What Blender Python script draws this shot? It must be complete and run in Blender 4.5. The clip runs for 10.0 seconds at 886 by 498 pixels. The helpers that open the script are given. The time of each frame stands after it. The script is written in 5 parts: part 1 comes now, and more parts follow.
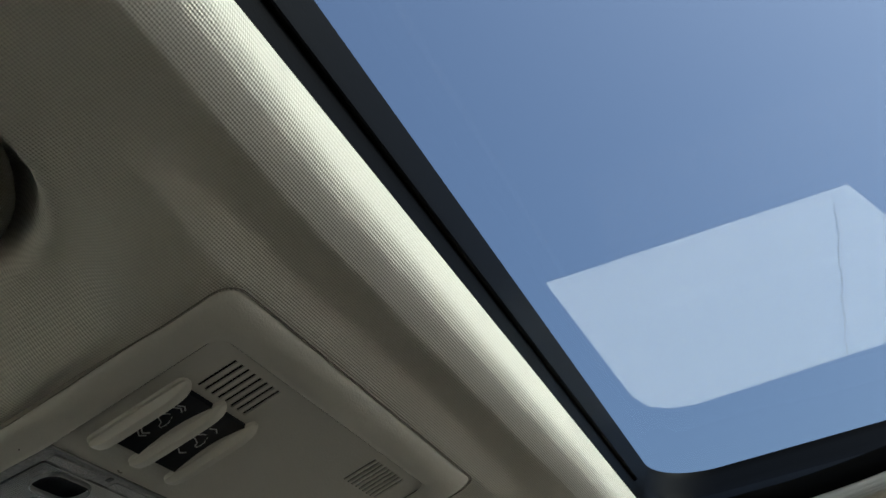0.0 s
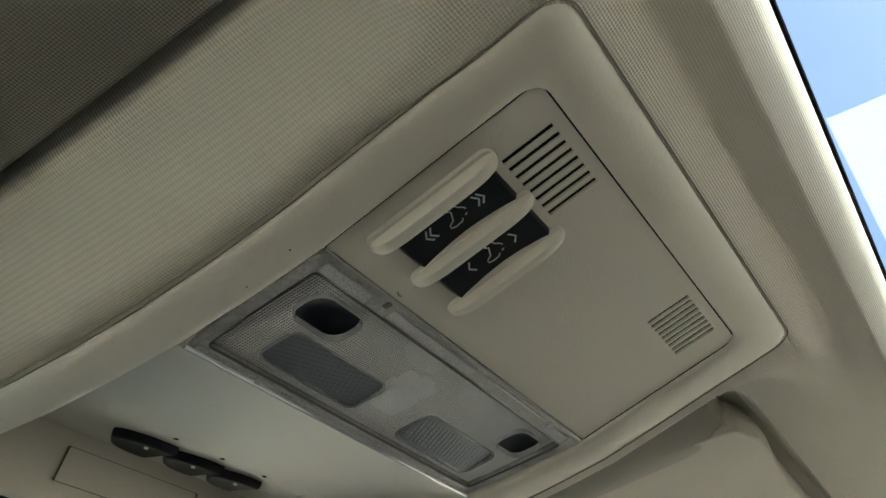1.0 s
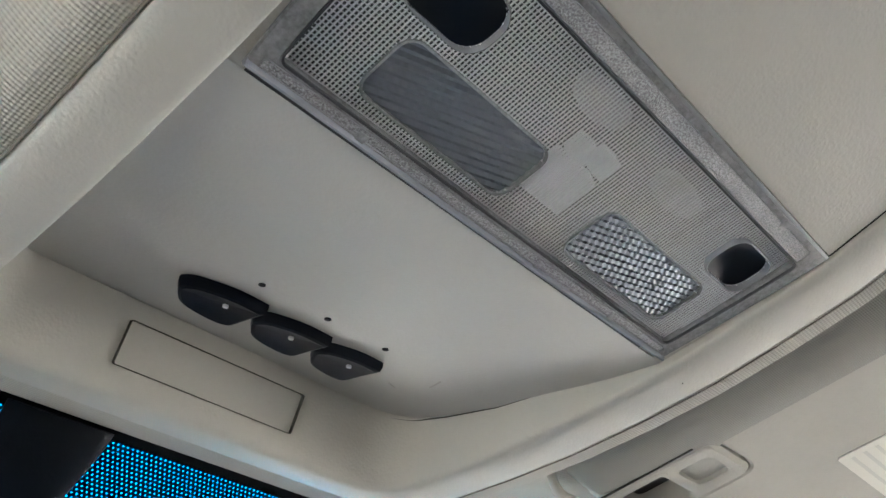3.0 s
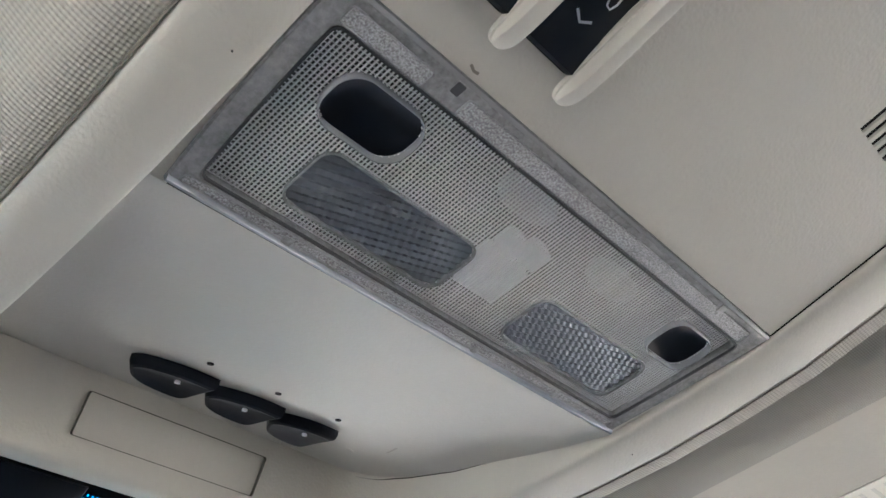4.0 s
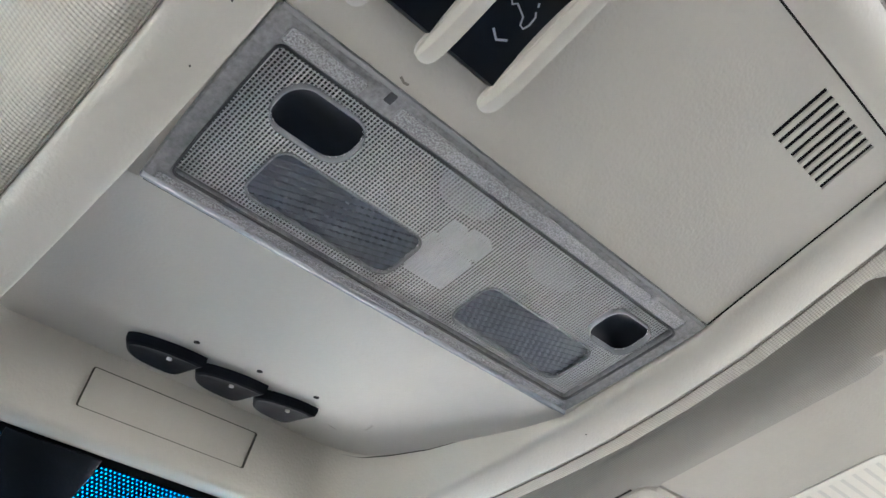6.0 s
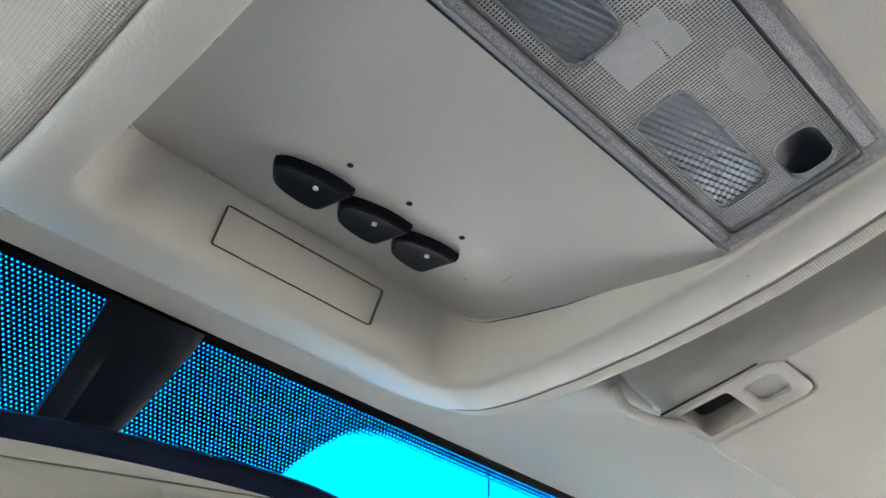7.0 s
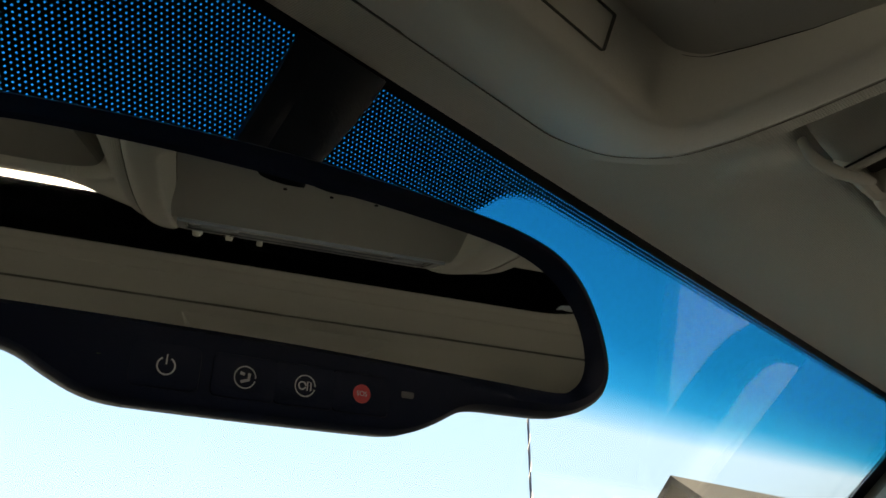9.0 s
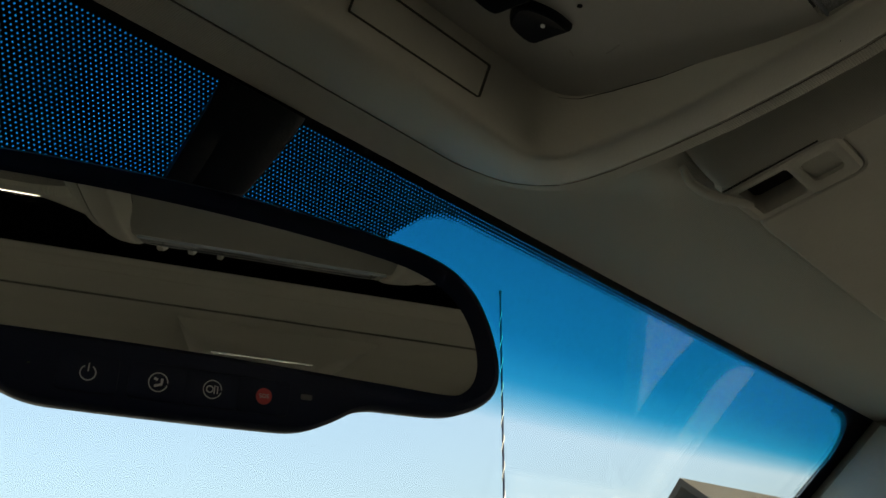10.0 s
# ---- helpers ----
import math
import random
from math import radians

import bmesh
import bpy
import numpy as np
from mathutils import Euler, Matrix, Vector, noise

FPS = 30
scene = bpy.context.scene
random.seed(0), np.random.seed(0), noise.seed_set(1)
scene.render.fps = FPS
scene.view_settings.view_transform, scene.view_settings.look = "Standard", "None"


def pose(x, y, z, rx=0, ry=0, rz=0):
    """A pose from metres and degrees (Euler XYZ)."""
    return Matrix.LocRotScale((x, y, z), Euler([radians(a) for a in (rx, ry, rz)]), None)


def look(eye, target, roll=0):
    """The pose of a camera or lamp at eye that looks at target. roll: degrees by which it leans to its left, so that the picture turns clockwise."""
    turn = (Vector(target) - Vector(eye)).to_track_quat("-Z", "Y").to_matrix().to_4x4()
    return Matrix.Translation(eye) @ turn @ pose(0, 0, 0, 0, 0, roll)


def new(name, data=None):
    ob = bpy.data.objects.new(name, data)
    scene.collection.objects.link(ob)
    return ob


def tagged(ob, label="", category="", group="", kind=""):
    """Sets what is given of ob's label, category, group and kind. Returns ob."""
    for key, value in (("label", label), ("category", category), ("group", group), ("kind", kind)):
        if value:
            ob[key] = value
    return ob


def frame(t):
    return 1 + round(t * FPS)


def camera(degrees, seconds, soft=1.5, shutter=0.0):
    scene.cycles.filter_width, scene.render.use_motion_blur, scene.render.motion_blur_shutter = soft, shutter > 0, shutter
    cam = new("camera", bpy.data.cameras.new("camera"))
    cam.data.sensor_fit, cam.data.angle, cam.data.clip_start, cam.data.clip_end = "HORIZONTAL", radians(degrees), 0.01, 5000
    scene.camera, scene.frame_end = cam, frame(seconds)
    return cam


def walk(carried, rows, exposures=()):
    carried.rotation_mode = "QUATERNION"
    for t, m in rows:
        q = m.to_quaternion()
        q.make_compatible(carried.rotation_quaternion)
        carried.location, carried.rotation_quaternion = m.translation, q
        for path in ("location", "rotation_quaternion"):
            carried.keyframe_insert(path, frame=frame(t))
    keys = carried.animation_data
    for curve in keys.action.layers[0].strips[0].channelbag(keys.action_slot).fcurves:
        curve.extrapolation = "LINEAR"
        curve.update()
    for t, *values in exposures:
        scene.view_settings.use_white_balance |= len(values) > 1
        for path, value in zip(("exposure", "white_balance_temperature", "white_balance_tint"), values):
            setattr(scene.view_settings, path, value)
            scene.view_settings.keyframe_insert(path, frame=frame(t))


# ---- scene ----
# ---------------------------------------------------------------- camera
cam = camera(54.5, 10.0)
PATH = [
    (0, (-0.2659, -0.2101, 1.4833), (0.1083, -0.0807, 1.7886), -8.95),
    (0.5, (-0.2483, -0.1698, 1.4796), (0.1137, -0.0120, 1.7863), -8.20),
    (1, (-0.2109, -0.1092, 1.4828), (0.1349, 0.0822, 1.7890), -6.65),
    (1.5, (-0.1819, -0.0908, 1.4843), (0.1500, 0.1191, 1.7937), -6.43),
    (2, (-0.1607, -0.0644, 1.4818), (0.1568, 0.1642, 1.7931), -5.52),
    (3.3, (-0.1263, -0.0303, 1.4884), (0.1755, 0.2037, 1.8111), -6.53),
    (3.5, (-0.1264, -0.0353, 1.4919), (0.1756, 0.1993, 1.8141), -6.59),
    (4, (-0.1268, -0.0573, 1.4946), (0.1666, 0.1822, 1.8210), -5.20),
    (4.5, (-0.1278, -0.0811, 1.4972), (0.1589, 0.1642, 1.8253), -3.89),
    (5, (-0.1336, -0.0958, 1.4978), (0.1526, 0.1536, 1.8231), -3.04),
    (5.2, (-0.1346, -0.0992, 1.4966), (0.1512, 0.1498, 1.8226), -2.88),
    (6.3, (-0.1207, -0.0726, 1.4688), (0.1532, 0.1845, 1.7987), -2.12),
    (6.5, (-0.1258, -0.0640, 1.4655), (0.1551, 0.1873, 1.7941), -3.06),
    (7, (-0.1278, -0.0234, 1.4547), (0.1541, 0.2415, 1.7716), -1.90),
    (7.5, (-0.1410, 0.0142, 1.4519), (0.1549, 0.2906, 1.7454), -1.99),
    (8, (-0.1544, 0.0480, 1.4331), (0.1553, 0.3258, 1.7103), -2.75),
    (8.5, (-0.1587, 0.0656, 1.4304), (0.1670, 0.3503, 1.6813), -2.95),
    (9, (-0.1650, 0.0624, 1.4344), (0.1638, 0.3517, 1.6755), -3.13),
    (9.5, (-0.1687, 0.0538, 1.4339), (0.1573, 0.3460, 1.6754), -3.05),
    (10, (-0.1656, 0.0057, 1.4187), (0.1589, 0.2987, 1.6613), -2.92),
]
walk(cam, [(t, look(eye, target, roll)) for t, eye, target, roll in PATH], exposures=[
    (0.0, 2.45, 6500, 2),
    (1.0, 3.78, 6800, 0),
    (2.0, 4.68, 6400, 5),
    (3.5, 4.80, 5980, 12),
    (4.7, 4.90, 5950, 13),
    (6.5, 5.08, 5850, 11),
    (7.0, 4.92, 5900, 11),
    (7.5, 4.38, 6150, 18),
    (8.0, 4.0, 6450, 22),
    (8.5, 2.75, 7250, 12),
    (9.0, 2.1, 7500, 5),
    (10.0, 1.66, 7650, 0),
])

# ---------------------------------------------------------------- light
SUN_EL, SUN_AZ = 46.0, 186.0          # degrees; azimuth clockwise from straight ahead (+y)
world = bpy.data.worlds.new("sky")
scene.world = world
world.use_nodes = True
wn = world.node_tree
sky = wn.nodes.new("ShaderNodeTexSky")
sky.sky_type = "NISHITA"
sky.sun_disc = False
sky.sun_elevation = radians(SUN_EL)
sky.sun_rotation = radians(SUN_AZ)
sky.air_density, sky.dust_density, sky.ozone_density = 1.0, 8.0, 1.0
haze = wn.nodes.new("ShaderNodeHueSaturation")
haze.inputs["Saturation"].default_value = 1.06
wn.links.new(sky.outputs[0], haze.inputs["Color"])
wn.links.new(haze.outputs[0], wn.nodes["Background"].inputs[0])
wn.nodes["Background"].inputs[1].default_value = 0.15
sun = new("sun", bpy.data.lights.new("sun", "SUN"))
sun.data.energy, sun.data.angle, sun.data.color = 4.5, radians(0.5), (1.0, 0.85, 0.62)
sd = Vector((math.sin(radians(SUN_AZ)) * math.cos(radians(SUN_EL)), math.cos(radians(SUN_AZ)) * math.cos(radians(SUN_EL)), math.sin(radians(SUN_EL))))
sun.matrix_world = look((0, 0, 6), Vector((0, 0, 6)) - sd)

# ---------------------------------------------------------------- materials


def tree(name):
    m = bpy.data.materials.new(name)
    m.use_nodes = True
    nt = m.node_tree
    return m, nt, nt.nodes["Principled BSDF"], nt.nodes["Material Output"]


def nod(nt, kind, **inputs):
    n = nt.nodes.new(kind)
    for k, v in inputs.items():
        n.inputs[k.replace("_", " ")].default_value = v
    return n


def coords(nt):
    return nt.nodes.new("ShaderNodeTexCoord").outputs["Object"]


def math_node(nt, op, a, b=None, c=None):
    n = nt.nodes.new("ShaderNodeMath")
    n.operation = op
    for i, v in enumerate((a, b, c)):
        if v is None:
            continue
        if isinstance(v, (int, float)):
            n.inputs[i].default_value = v
        else:
            nt.links.new(v, n.inputs[i])
    return n.outputs[0]


def mottle(nt, bsdf, color, scale, amount, second=0.0, second_scale=5.0):
    """Base colour varied at a fine and at a coarse scale."""
    co = coords(nt)
    a = nod(nt, "ShaderNodeTexNoise", Scale=scale, Detail=4.0, Roughness=0.6)
    b = nod(nt, "ShaderNodeTexNoise", Scale=second_scale, Detail=3.0)
    nt.links.new(co, a.inputs["Vector"])
    nt.links.new(co, b.inputs["Vector"])
    s = math_node(nt, "ADD", math_node(nt, "MULTIPLY", math_node(nt, "SUBTRACT", a.outputs[0], 0.5), amount * 2),
                  math_node(nt, "MULTIPLY", math_node(nt, "SUBTRACT", b.outputs[0], 0.5), second * 2))
    hsv = nod(nt, "ShaderNodeHueSaturation", Color=(*color, 1))
    nt.links.new(math_node(nt, "ADD", s, 1.0), hsv.inputs["Value"])
    nt.links.new(hsv.outputs[0], bsdf.inputs["Base Color"])
    return a


def bump(nt, bsdf, height, strength, distance):
    b = nod(nt, "ShaderNodeBump", Strength=strength, Distance=distance)
    nt.links.new(height, b.inputs["Height"])
    nt.links.new(b.outputs[0], bsdf.inputs["Normal"])


def plastic(name, color, rough=0.5, grain=900.0, relief=0.25, var=0.03, second=0.04, spec=0.4, metal=0.0):
    m, nt, p, _ = tree(name)
    p.inputs["Roughness"].default_value = rough
    p.inputs["Specular IOR Level"].default_value = spec
    p.inputs["Metallic"].default_value = metal
    a = mottle(nt, p, color, grain * 0.4, var, second, 14.0)
    g = nod(nt, "ShaderNodeTexNoise", Scale=grain, Detail=3.0)
    nt.links.new(coords(nt), g.inputs["Vector"])
    pore = nt.nodes.new("ShaderNodeTexVoronoi")
    pore.feature = "SMOOTH_F1"
    pore.inputs["Scale"].default_value = grain * 0.9
    nt.links.new(coords(nt), pore.inputs["Vector"])
    wear = nod(nt, "ShaderNodeTexNoise", Scale=55.0, Detail=2.0)
    nt.links.new(coords(nt), wear.inputs["Vector"])
    h = math_node(nt, "ADD", g.outputs[0], math_node(nt, "MULTIPLY", pore.outputs["Distance"], math_node(nt, "MULTIPLY", wear.outputs[0], 1.6)))
    bump(nt, p, h, relief, 0.0003)
    return m


def knit(name, color, pitch, relief=0.6, dark=0.12):
    """Woven headliner cloth: small rounded stitches in staggered rows."""
    m, nt, p, _ = tree(name)
    p.inputs["Roughness"].default_value = 0.92
    p.inputs["Specular IOR Level"].default_value = 0.15
    p.inputs["Sheen Weight"].default_value = 0.15
    sep = nt.nodes.new("ShaderNodeSeparateXYZ")
    nt.links.new(coords(nt), sep.inputs[0])
    k = 2 * math.pi / pitch
    along = math_node(nt, "SUBTRACT", sep.outputs[1], math_node(nt, "MULTIPLY", sep.outputs[2], 0.45))
    u = math_node(nt, "SINE", math_node(nt, "MULTIPLY", math_node(nt, "ADD", sep.outputs[0], along), k * 0.75))
    v = math_node(nt, "SINE", math_node(nt, "MULTIPLY", math_node(nt, "SUBTRACT", along, sep.outputs[0]), k * 0.75))
    h = math_node(nt, "ADD", math_node(nt, "MULTIPLY", math_node(nt, "MULTIPLY", u, v), 0.5), 0.5)
    a = nod(nt, "ShaderNodeTexNoise", Scale=6.0, Detail=4.0)
    nt.links.new(coords(nt), a.inputs["Vector"])
    f = nod(nt, "ShaderNodeTexNoise", Scale=1500.0, Detail=2.0)
    nt.links.new(coords(nt), f.inputs["Vector"])
    value = math_node(nt, "ADD", math_node(nt, "MULTIPLY", h, dark), math_node(nt, "MULTIPLY", a.outputs[0], 0.18))
    hsv = nod(nt, "ShaderNodeHueSaturation", Color=(*color, 1))
    nt.links.new(math_node(nt, "ADD", value, 1.0 - dark * 0.5 - 0.09), hsv.inputs["Value"])
    nt.links.new(hsv.outputs[0], p.inputs["Base Color"])
    bump(nt, p, math_node(nt, "ADD", h, math_node(nt, "MULTIPLY", f.outputs[0], 0.35)), relief, 0.00035)
    return m


BEIGE = (0.575, 0.558, 0.503)
M_PLASTIC = plastic("grained_beige_plastic", BEIGE, 0.5, 1200.0, 0.3)
M_PANEL = plastic("smooth_beige_plastic", (0.565, 0.548, 0.498), 0.45, 1200.0, 0.36)
M_TRAY = plastic("satin_beige_plastic", (0.475, 0.46, 0.417), 0.38, 1200.0, 0.2, 0.03, 0.04, 0.65)
M_FIN = plastic("pale_beige_plastic", (0.59, 0.575, 0.525), 0.42, 1500.0, 0.10)
M_VISOR = plastic("beige_vinyl", (0.51, 0.49, 0.43), 0.6, 700.0, 0.35, 0.04, 0.16)
M_CLOTH = knit("beige_knit_cloth", (0.57, 0.55, 0.487), 0.0015, 0.8, 0.22)
M_TRIM = plastic("grey_beige_trim", (0.50, 0.48, 0.43), 0.6, 700.0, 0.25)
M_BLACK = plastic("black_gloss_plastic", (0.0045, 0.0085, 0.018), 0.30, 900.0, 0.06, 0.02, 0.1, 0.5)
# matt black with the blue haze over dark parts put into its colour
M_RUBBER = plastic("hazed_matt_black_plastic", (0.0036, 0.0075, 0.0250), 0.48, 900.0, 0.2, 0.02, 0.1, 0.16)
M_BUTTON = plastic("satin_black_plastic", (0.0055, 0.0080, 0.0150), 0.42, 900.0, 0.1, 0.02, 0.1, 0.08)
M_SEAL = plastic("black_roof_seal", (0.0004, 0.0004, 0.0005), 0.5, 900.0, 0.1, 0.02, 0.1, 0.03)
M_LINE = plastic("thin_joint", (0.04, 0.038, 0.033), 0.9, 300.0, 0.1)
# near-black colour put in for the shade inside slots, gaps and pin holes
M_SLOT = plastic("cavity_shade", (0.005, 0.005, 0.005), 0.9, 300.0, 0.1)
M_PLATEGAP = plastic("plate_joint", (0.10, 0.095, 0.083), 0.9, 300.0, 0.1)
# painted shade for the bezel seam; one scuff has this colour too
M_SHADESCUFF = plastic("seam_shade_and_scuff", (0.24, 0.225, 0.195), 0.9, 300.0, 0.1)
M_WHITE = plastic("white_print", (0.78, 0.80, 0.82), 0.5, 600.0, 0.05)
M_RED = plastic("red_print", (0.54, 0.05, 0.06), 0.5, 600.0, 0.05)
M_GREY = plastic("grey_print", (0.12, 0.12, 0.12), 0.5, 600.0, 0.05)
M_CHROME = plastic("bright_metal", (0.8, 0.8, 0.8), 0.15, 900.0, 0.05, 0.02, 0.02, 0.5, 1.0)
M_LABEL = plastic("cream_label_paper", (0.80, 0.78, 0.70), 0.5, 600.0, 0.08)
M_BODY = plastic("dark_body_metal", (0.05, 0.05, 0.055), 0.35, 300.0, 0.03, 0.02, 0.03, 0.5)
# cabin surfaces out of view, darkened to limit light bounced onto the ceiling
M_SEAT = plastic("bounce_dimmed_interior", (0.045, 0.042, 0.036), 0.7, 300.0, 0.2)
M_DASH = plastic("dark_dashboard_vinyl", (0.05, 0.048, 0.045), 0.6, 500.0, 0.3)

# ---------------------------------------------------------------- mesh helpers
BASE = {}


def thing(name, at=(0, 0, 0), label="", category="", group="", kind=""):
    ob = new(name)
    ob.location = at
    ob.empty_display_size = 0.01
    BASE[ob.name] = Vector(at)
    return tagged(ob, label, category, group, kind)


def part(name, bm, material, parent=None, label="", smooth=True, angle=35, kind=""):
    """Links a bmesh, in world coordinates, as one mesh under a thing or a part."""
    off = BASE[parent.name] if parent else Vector((0, 0, 0))
    bmesh.ops.recalc_face_normals(bm, faces=bm.faces[:]) if len(bm.faces) < 60000 else None
    me = bpy.data.meshes.new(name)
    bm.to_mesh(me)
    bm.free()
    me.transform(Matrix.Translation(-off))
    me.materials.append(material)
    if smooth:
        me.shade_smooth()
        me.set_sharp_from_angle(angle=radians(angle))
    ob = new(name, me)
    if parent:
        ob.parent = parent
    BASE[ob.name] = off
    return tagged(ob, label, kind=kind)


def box(bm, x0, x1, y0, y1, z0, z1, bevel=0.0, m=None, seg=2):
    vs = [bm.verts.new((x, y, z)) for x in (x0, x1) for y in (y0, y1) for z in (z0, z1)]
    fs = [bm.faces.new([vs[i] for i in q]) for q in ((0, 1, 3, 2), (4, 6, 7, 5), (0, 4, 5, 1), (2, 3, 7, 6), (0, 2, 6, 4), (1, 5, 7, 3))]
    geo = vs
    if bevel:
        es = list({e for f in fs for e in f.edges})
        r = bmesh.ops.bevel(bm, geom=es, offset=bevel, segments=seg, affect="EDGES", profile=0.6)
        geo = list({v for f in r["faces"] for v in f.verts} | {v for v in vs if v.is_valid})
    if m is not None:
        bmesh.ops.transform(bm, matrix=m, verts=geo)
    return bm


def loft(bm, rings, closed=True, cap_first=False, cap_last=False):
    """Quads between successive rings of equal length."""
    vr = [[bm.verts.new(p) for p in ring] for ring in rings]
    n = len(vr[0])
    for a, b in zip(vr, vr[1:]):
        for i in range(n if closed else n - 1):
            j = (i + 1) % n
            bm.faces.new((a[i], a[j], b[j], b[i]))
    if cap_first:
        bm.faces.new(vr[0][::-1])
    if cap_last:
        bm.faces.new(vr[-1])
    return vr


def rounded(x0, x1, y0, y1, r0, r1=None, ns=8, nc=8):
    """Rounded rectangle, counter-clockwise from the low-y side; r0 for the corners at y0, r1 at y1."""
    r1 = r0 if r1 is None else r1
    pts = []
    cs = [(x1 - r0, y0 + r0, r0, -90), (x1 - r1, y1 - r1, r1, 0), (x0 + r1, y1 - r1, r1, 90), (x0 + r0, y0 + r0, r0, 180)]
    for k, (cx, cy, r, a0) in enumerate(cs):
        arc = [(cx + r * math.cos(radians(a0 + 90 * i / nc)), cy + r * math.sin(radians(a0 + 90 * i / nc))) for i in range(nc + 1)]
        pts += arc
        nx, ny, nr, na = cs[(k + 1) % 4]
        q = (nx + nr * math.cos(radians(na)), ny + nr * math.sin(radians(na)))
        pts += [(arc[-1][0] + (q[0] - arc[-1][0]) * i / ns, arc[-1][1] + (q[1] - arc[-1][1]) * i / ns) for i in range(1, ns)]
    return pts


def slab(bm, outline, z0, z1, edge=0.0, m=None):
    """A plate from an outline, between z0 and z1, with edges rounded by insetting."""
    c = (sum(p[0] for p in outline) / len(outline), sum(p[1] for p in outline) / len(outline))

    def ring(inset, z):
        return [(p[0] + (c[0] - p[0]) * inset / max(1e-6, math.dist(p, c)), p[1] + (c[1] - p[1]) * inset / max(1e-6, math.dist(p, c)), z) for p in outline]
    s = 1 if z1 > z0 else -1
    rings = [ring(edge, z0), ring(edge * 0.3, z0 + s * edge * 0.3), ring(0, z0 + s * edge), ring(0, z1 - s * edge), ring(edge * 0.3, z1 - s * edge * 0.3), ring(edge, z1)] if edge else [ring(0, z0), ring(0, z1)]
    vr = loft(bm, rings, True, True, True)
    if m is not None:
        bmesh.ops.transform(bm, matrix=m, verts=[v for r in vr for v in r])


def holed(bm, xs, ys, holes, z, depth=0.0, m=None):
    """A flat sheet cut into cells at xs and ys, without the cells inside the holes, whose rims go up by depth."""
    def gone(x, y):
        return any(a < x < b and c < y < d for a, b, c, d in holes)
    xs, ys = sorted(set(xs + [v for h in holes for v in h[:2]])), sorted(set(ys + [v for h in holes for v in h[2:]]))
    vs = {(x, y): bm.verts.new((x, y, z)) for x in xs for y in ys}
    made = list(vs.values())
    for x0, x1 in zip(xs, xs[1:]):
        for y0, y1 in zip(ys, ys[1:]):
            if not gone((x0 + x1) / 2, (y0 + y1) / 2):
                bm.faces.new((vs[x0, y0], vs[x0, y1], vs[x1, y1], vs[x1, y0]))
    if depth:
        for a, b, c, d in holes:
            lo = [bm.verts.new((x, y, z)) for x, y in ((a, c), (b, c), (b, d), (a, d))]
            hi = [bm.verts.new((x, y, z + depth)) for x, y in ((a, c), (b, c), (b, d), (a, d))]
            made += lo + hi
            for i in range(4):
                bm.faces.new((lo[i], lo[(i + 1) % 4], hi[(i + 1) % 4], hi[i]))
    loose = [v for v in made if not v.link_faces]
    bmesh.ops.delete(bm, geom=loose, context="VERTS")
    if m is not None:
        bmesh.ops.transform(bm, matrix=m, verts=[v for v in made if v.is_valid])


def stroke(bm, pts, width, z, m=None, closed=False):
    """A printed line: a thin raised strip along pts (x, y)."""
    pts = [Vector(p) for p in pts]
    n = len(pts)
    left, right = [], []
    for i, p in enumerate(pts):
        a = pts[(i - 1) % n] if (closed or i) else p
        b = pts[(i + 1) % n] if (closed or i < n - 1) else p
        d = (b - a).normalized()
        w = Vector((-d.y, d.x)) * width / 2
        left.append(p + w), right.append(p - w)
    t = 0.00008
    rings = [[(l.x, l.y, z + t), (l.x, l.y, z), (r.x, r.y, z), (r.x, r.y, z + t)] for l, r in zip(left, right)]
    if closed:
        rings.append(rings[0])
    vr = loft(bm, rings, True, not closed, not closed)
    if m is not None:
        bmesh.ops.transform(bm, matrix=m, verts=[v for r in vr for v in r])


def arc_pts(cx, cy, r, a0, a1, n=16):
    return [(cx + r * math.cos(radians(a0 + (a1 - a0) * i / n)), cy + r * math.sin(radians(a0 + (a1 - a0) * i / n))) for i in range(n + 1)]


def tube(bm, pts, r, n=10, m=None):
    pts = [Vector(p) for p in pts]
    rings = []
    for i, p in enumerate(pts):
        d = (pts[min(i + 1, len(pts) - 1)] - pts[max(i - 1, 0)]).normalized()
        a = d.cross(Vector((0.31, 0.22, 0.92))).normalized()
        b = d.cross(a)
        rr = r[i] if isinstance(r, (list, tuple)) else r
        rings.append([p + (a * math.cos(2 * math.pi * k / n) + b * math.sin(2 * math.pi * k / n)) * rr for k in range(n)])
    vr = loft(bm, rings, True, True, True)
    if m is not None:
        bmesh.ops.transform(bm, matrix=m, verts=[v for q in vr for v in q])


def smooth(a, b, x):
    t = min(1.0, max(0.0, (x - a) / (b - a)))
    return t * t * (3 - 2 * t)


def curve(x, table):
    return float(np.interp(x, [p[0] for p in table], [p[1] for p in table]))


# ---------------------------------------------------------------- plan
CF = Matrix.Translation((0, 0, 1.62)) @ Matrix.Rotation(radians(-15), 4, "X")     # the console's own level: its rear panel
BOTTOM = [(-0.09, 1.6425), (-0.085, 1.6415), (-0.05, 1.632), (-0.02, 1.6238), (0.0, 1.6185), (0.025, 1.6142), (0.05, 1.611), (0.075, 1.6095), (0.10, 1.609), (0.125, 1.610),
          (0.15, 1.612), (0.165, 1.6145), (0.175, 1.617), (0.187, 1.6225), (0.2, 1.630), (0.2135, 1.6385), (0.225, 1.645)]
PANEL = [(0.05, 1.6130), (0.0525, 1.6135), (0.08, 1.6178), (0.1095, 1.623), (0.13, 1.629), (0.15, 1.6365), (0.16, 1.641)]
HEAD_Y, HEAD_Z = 0.2483, 1.6535
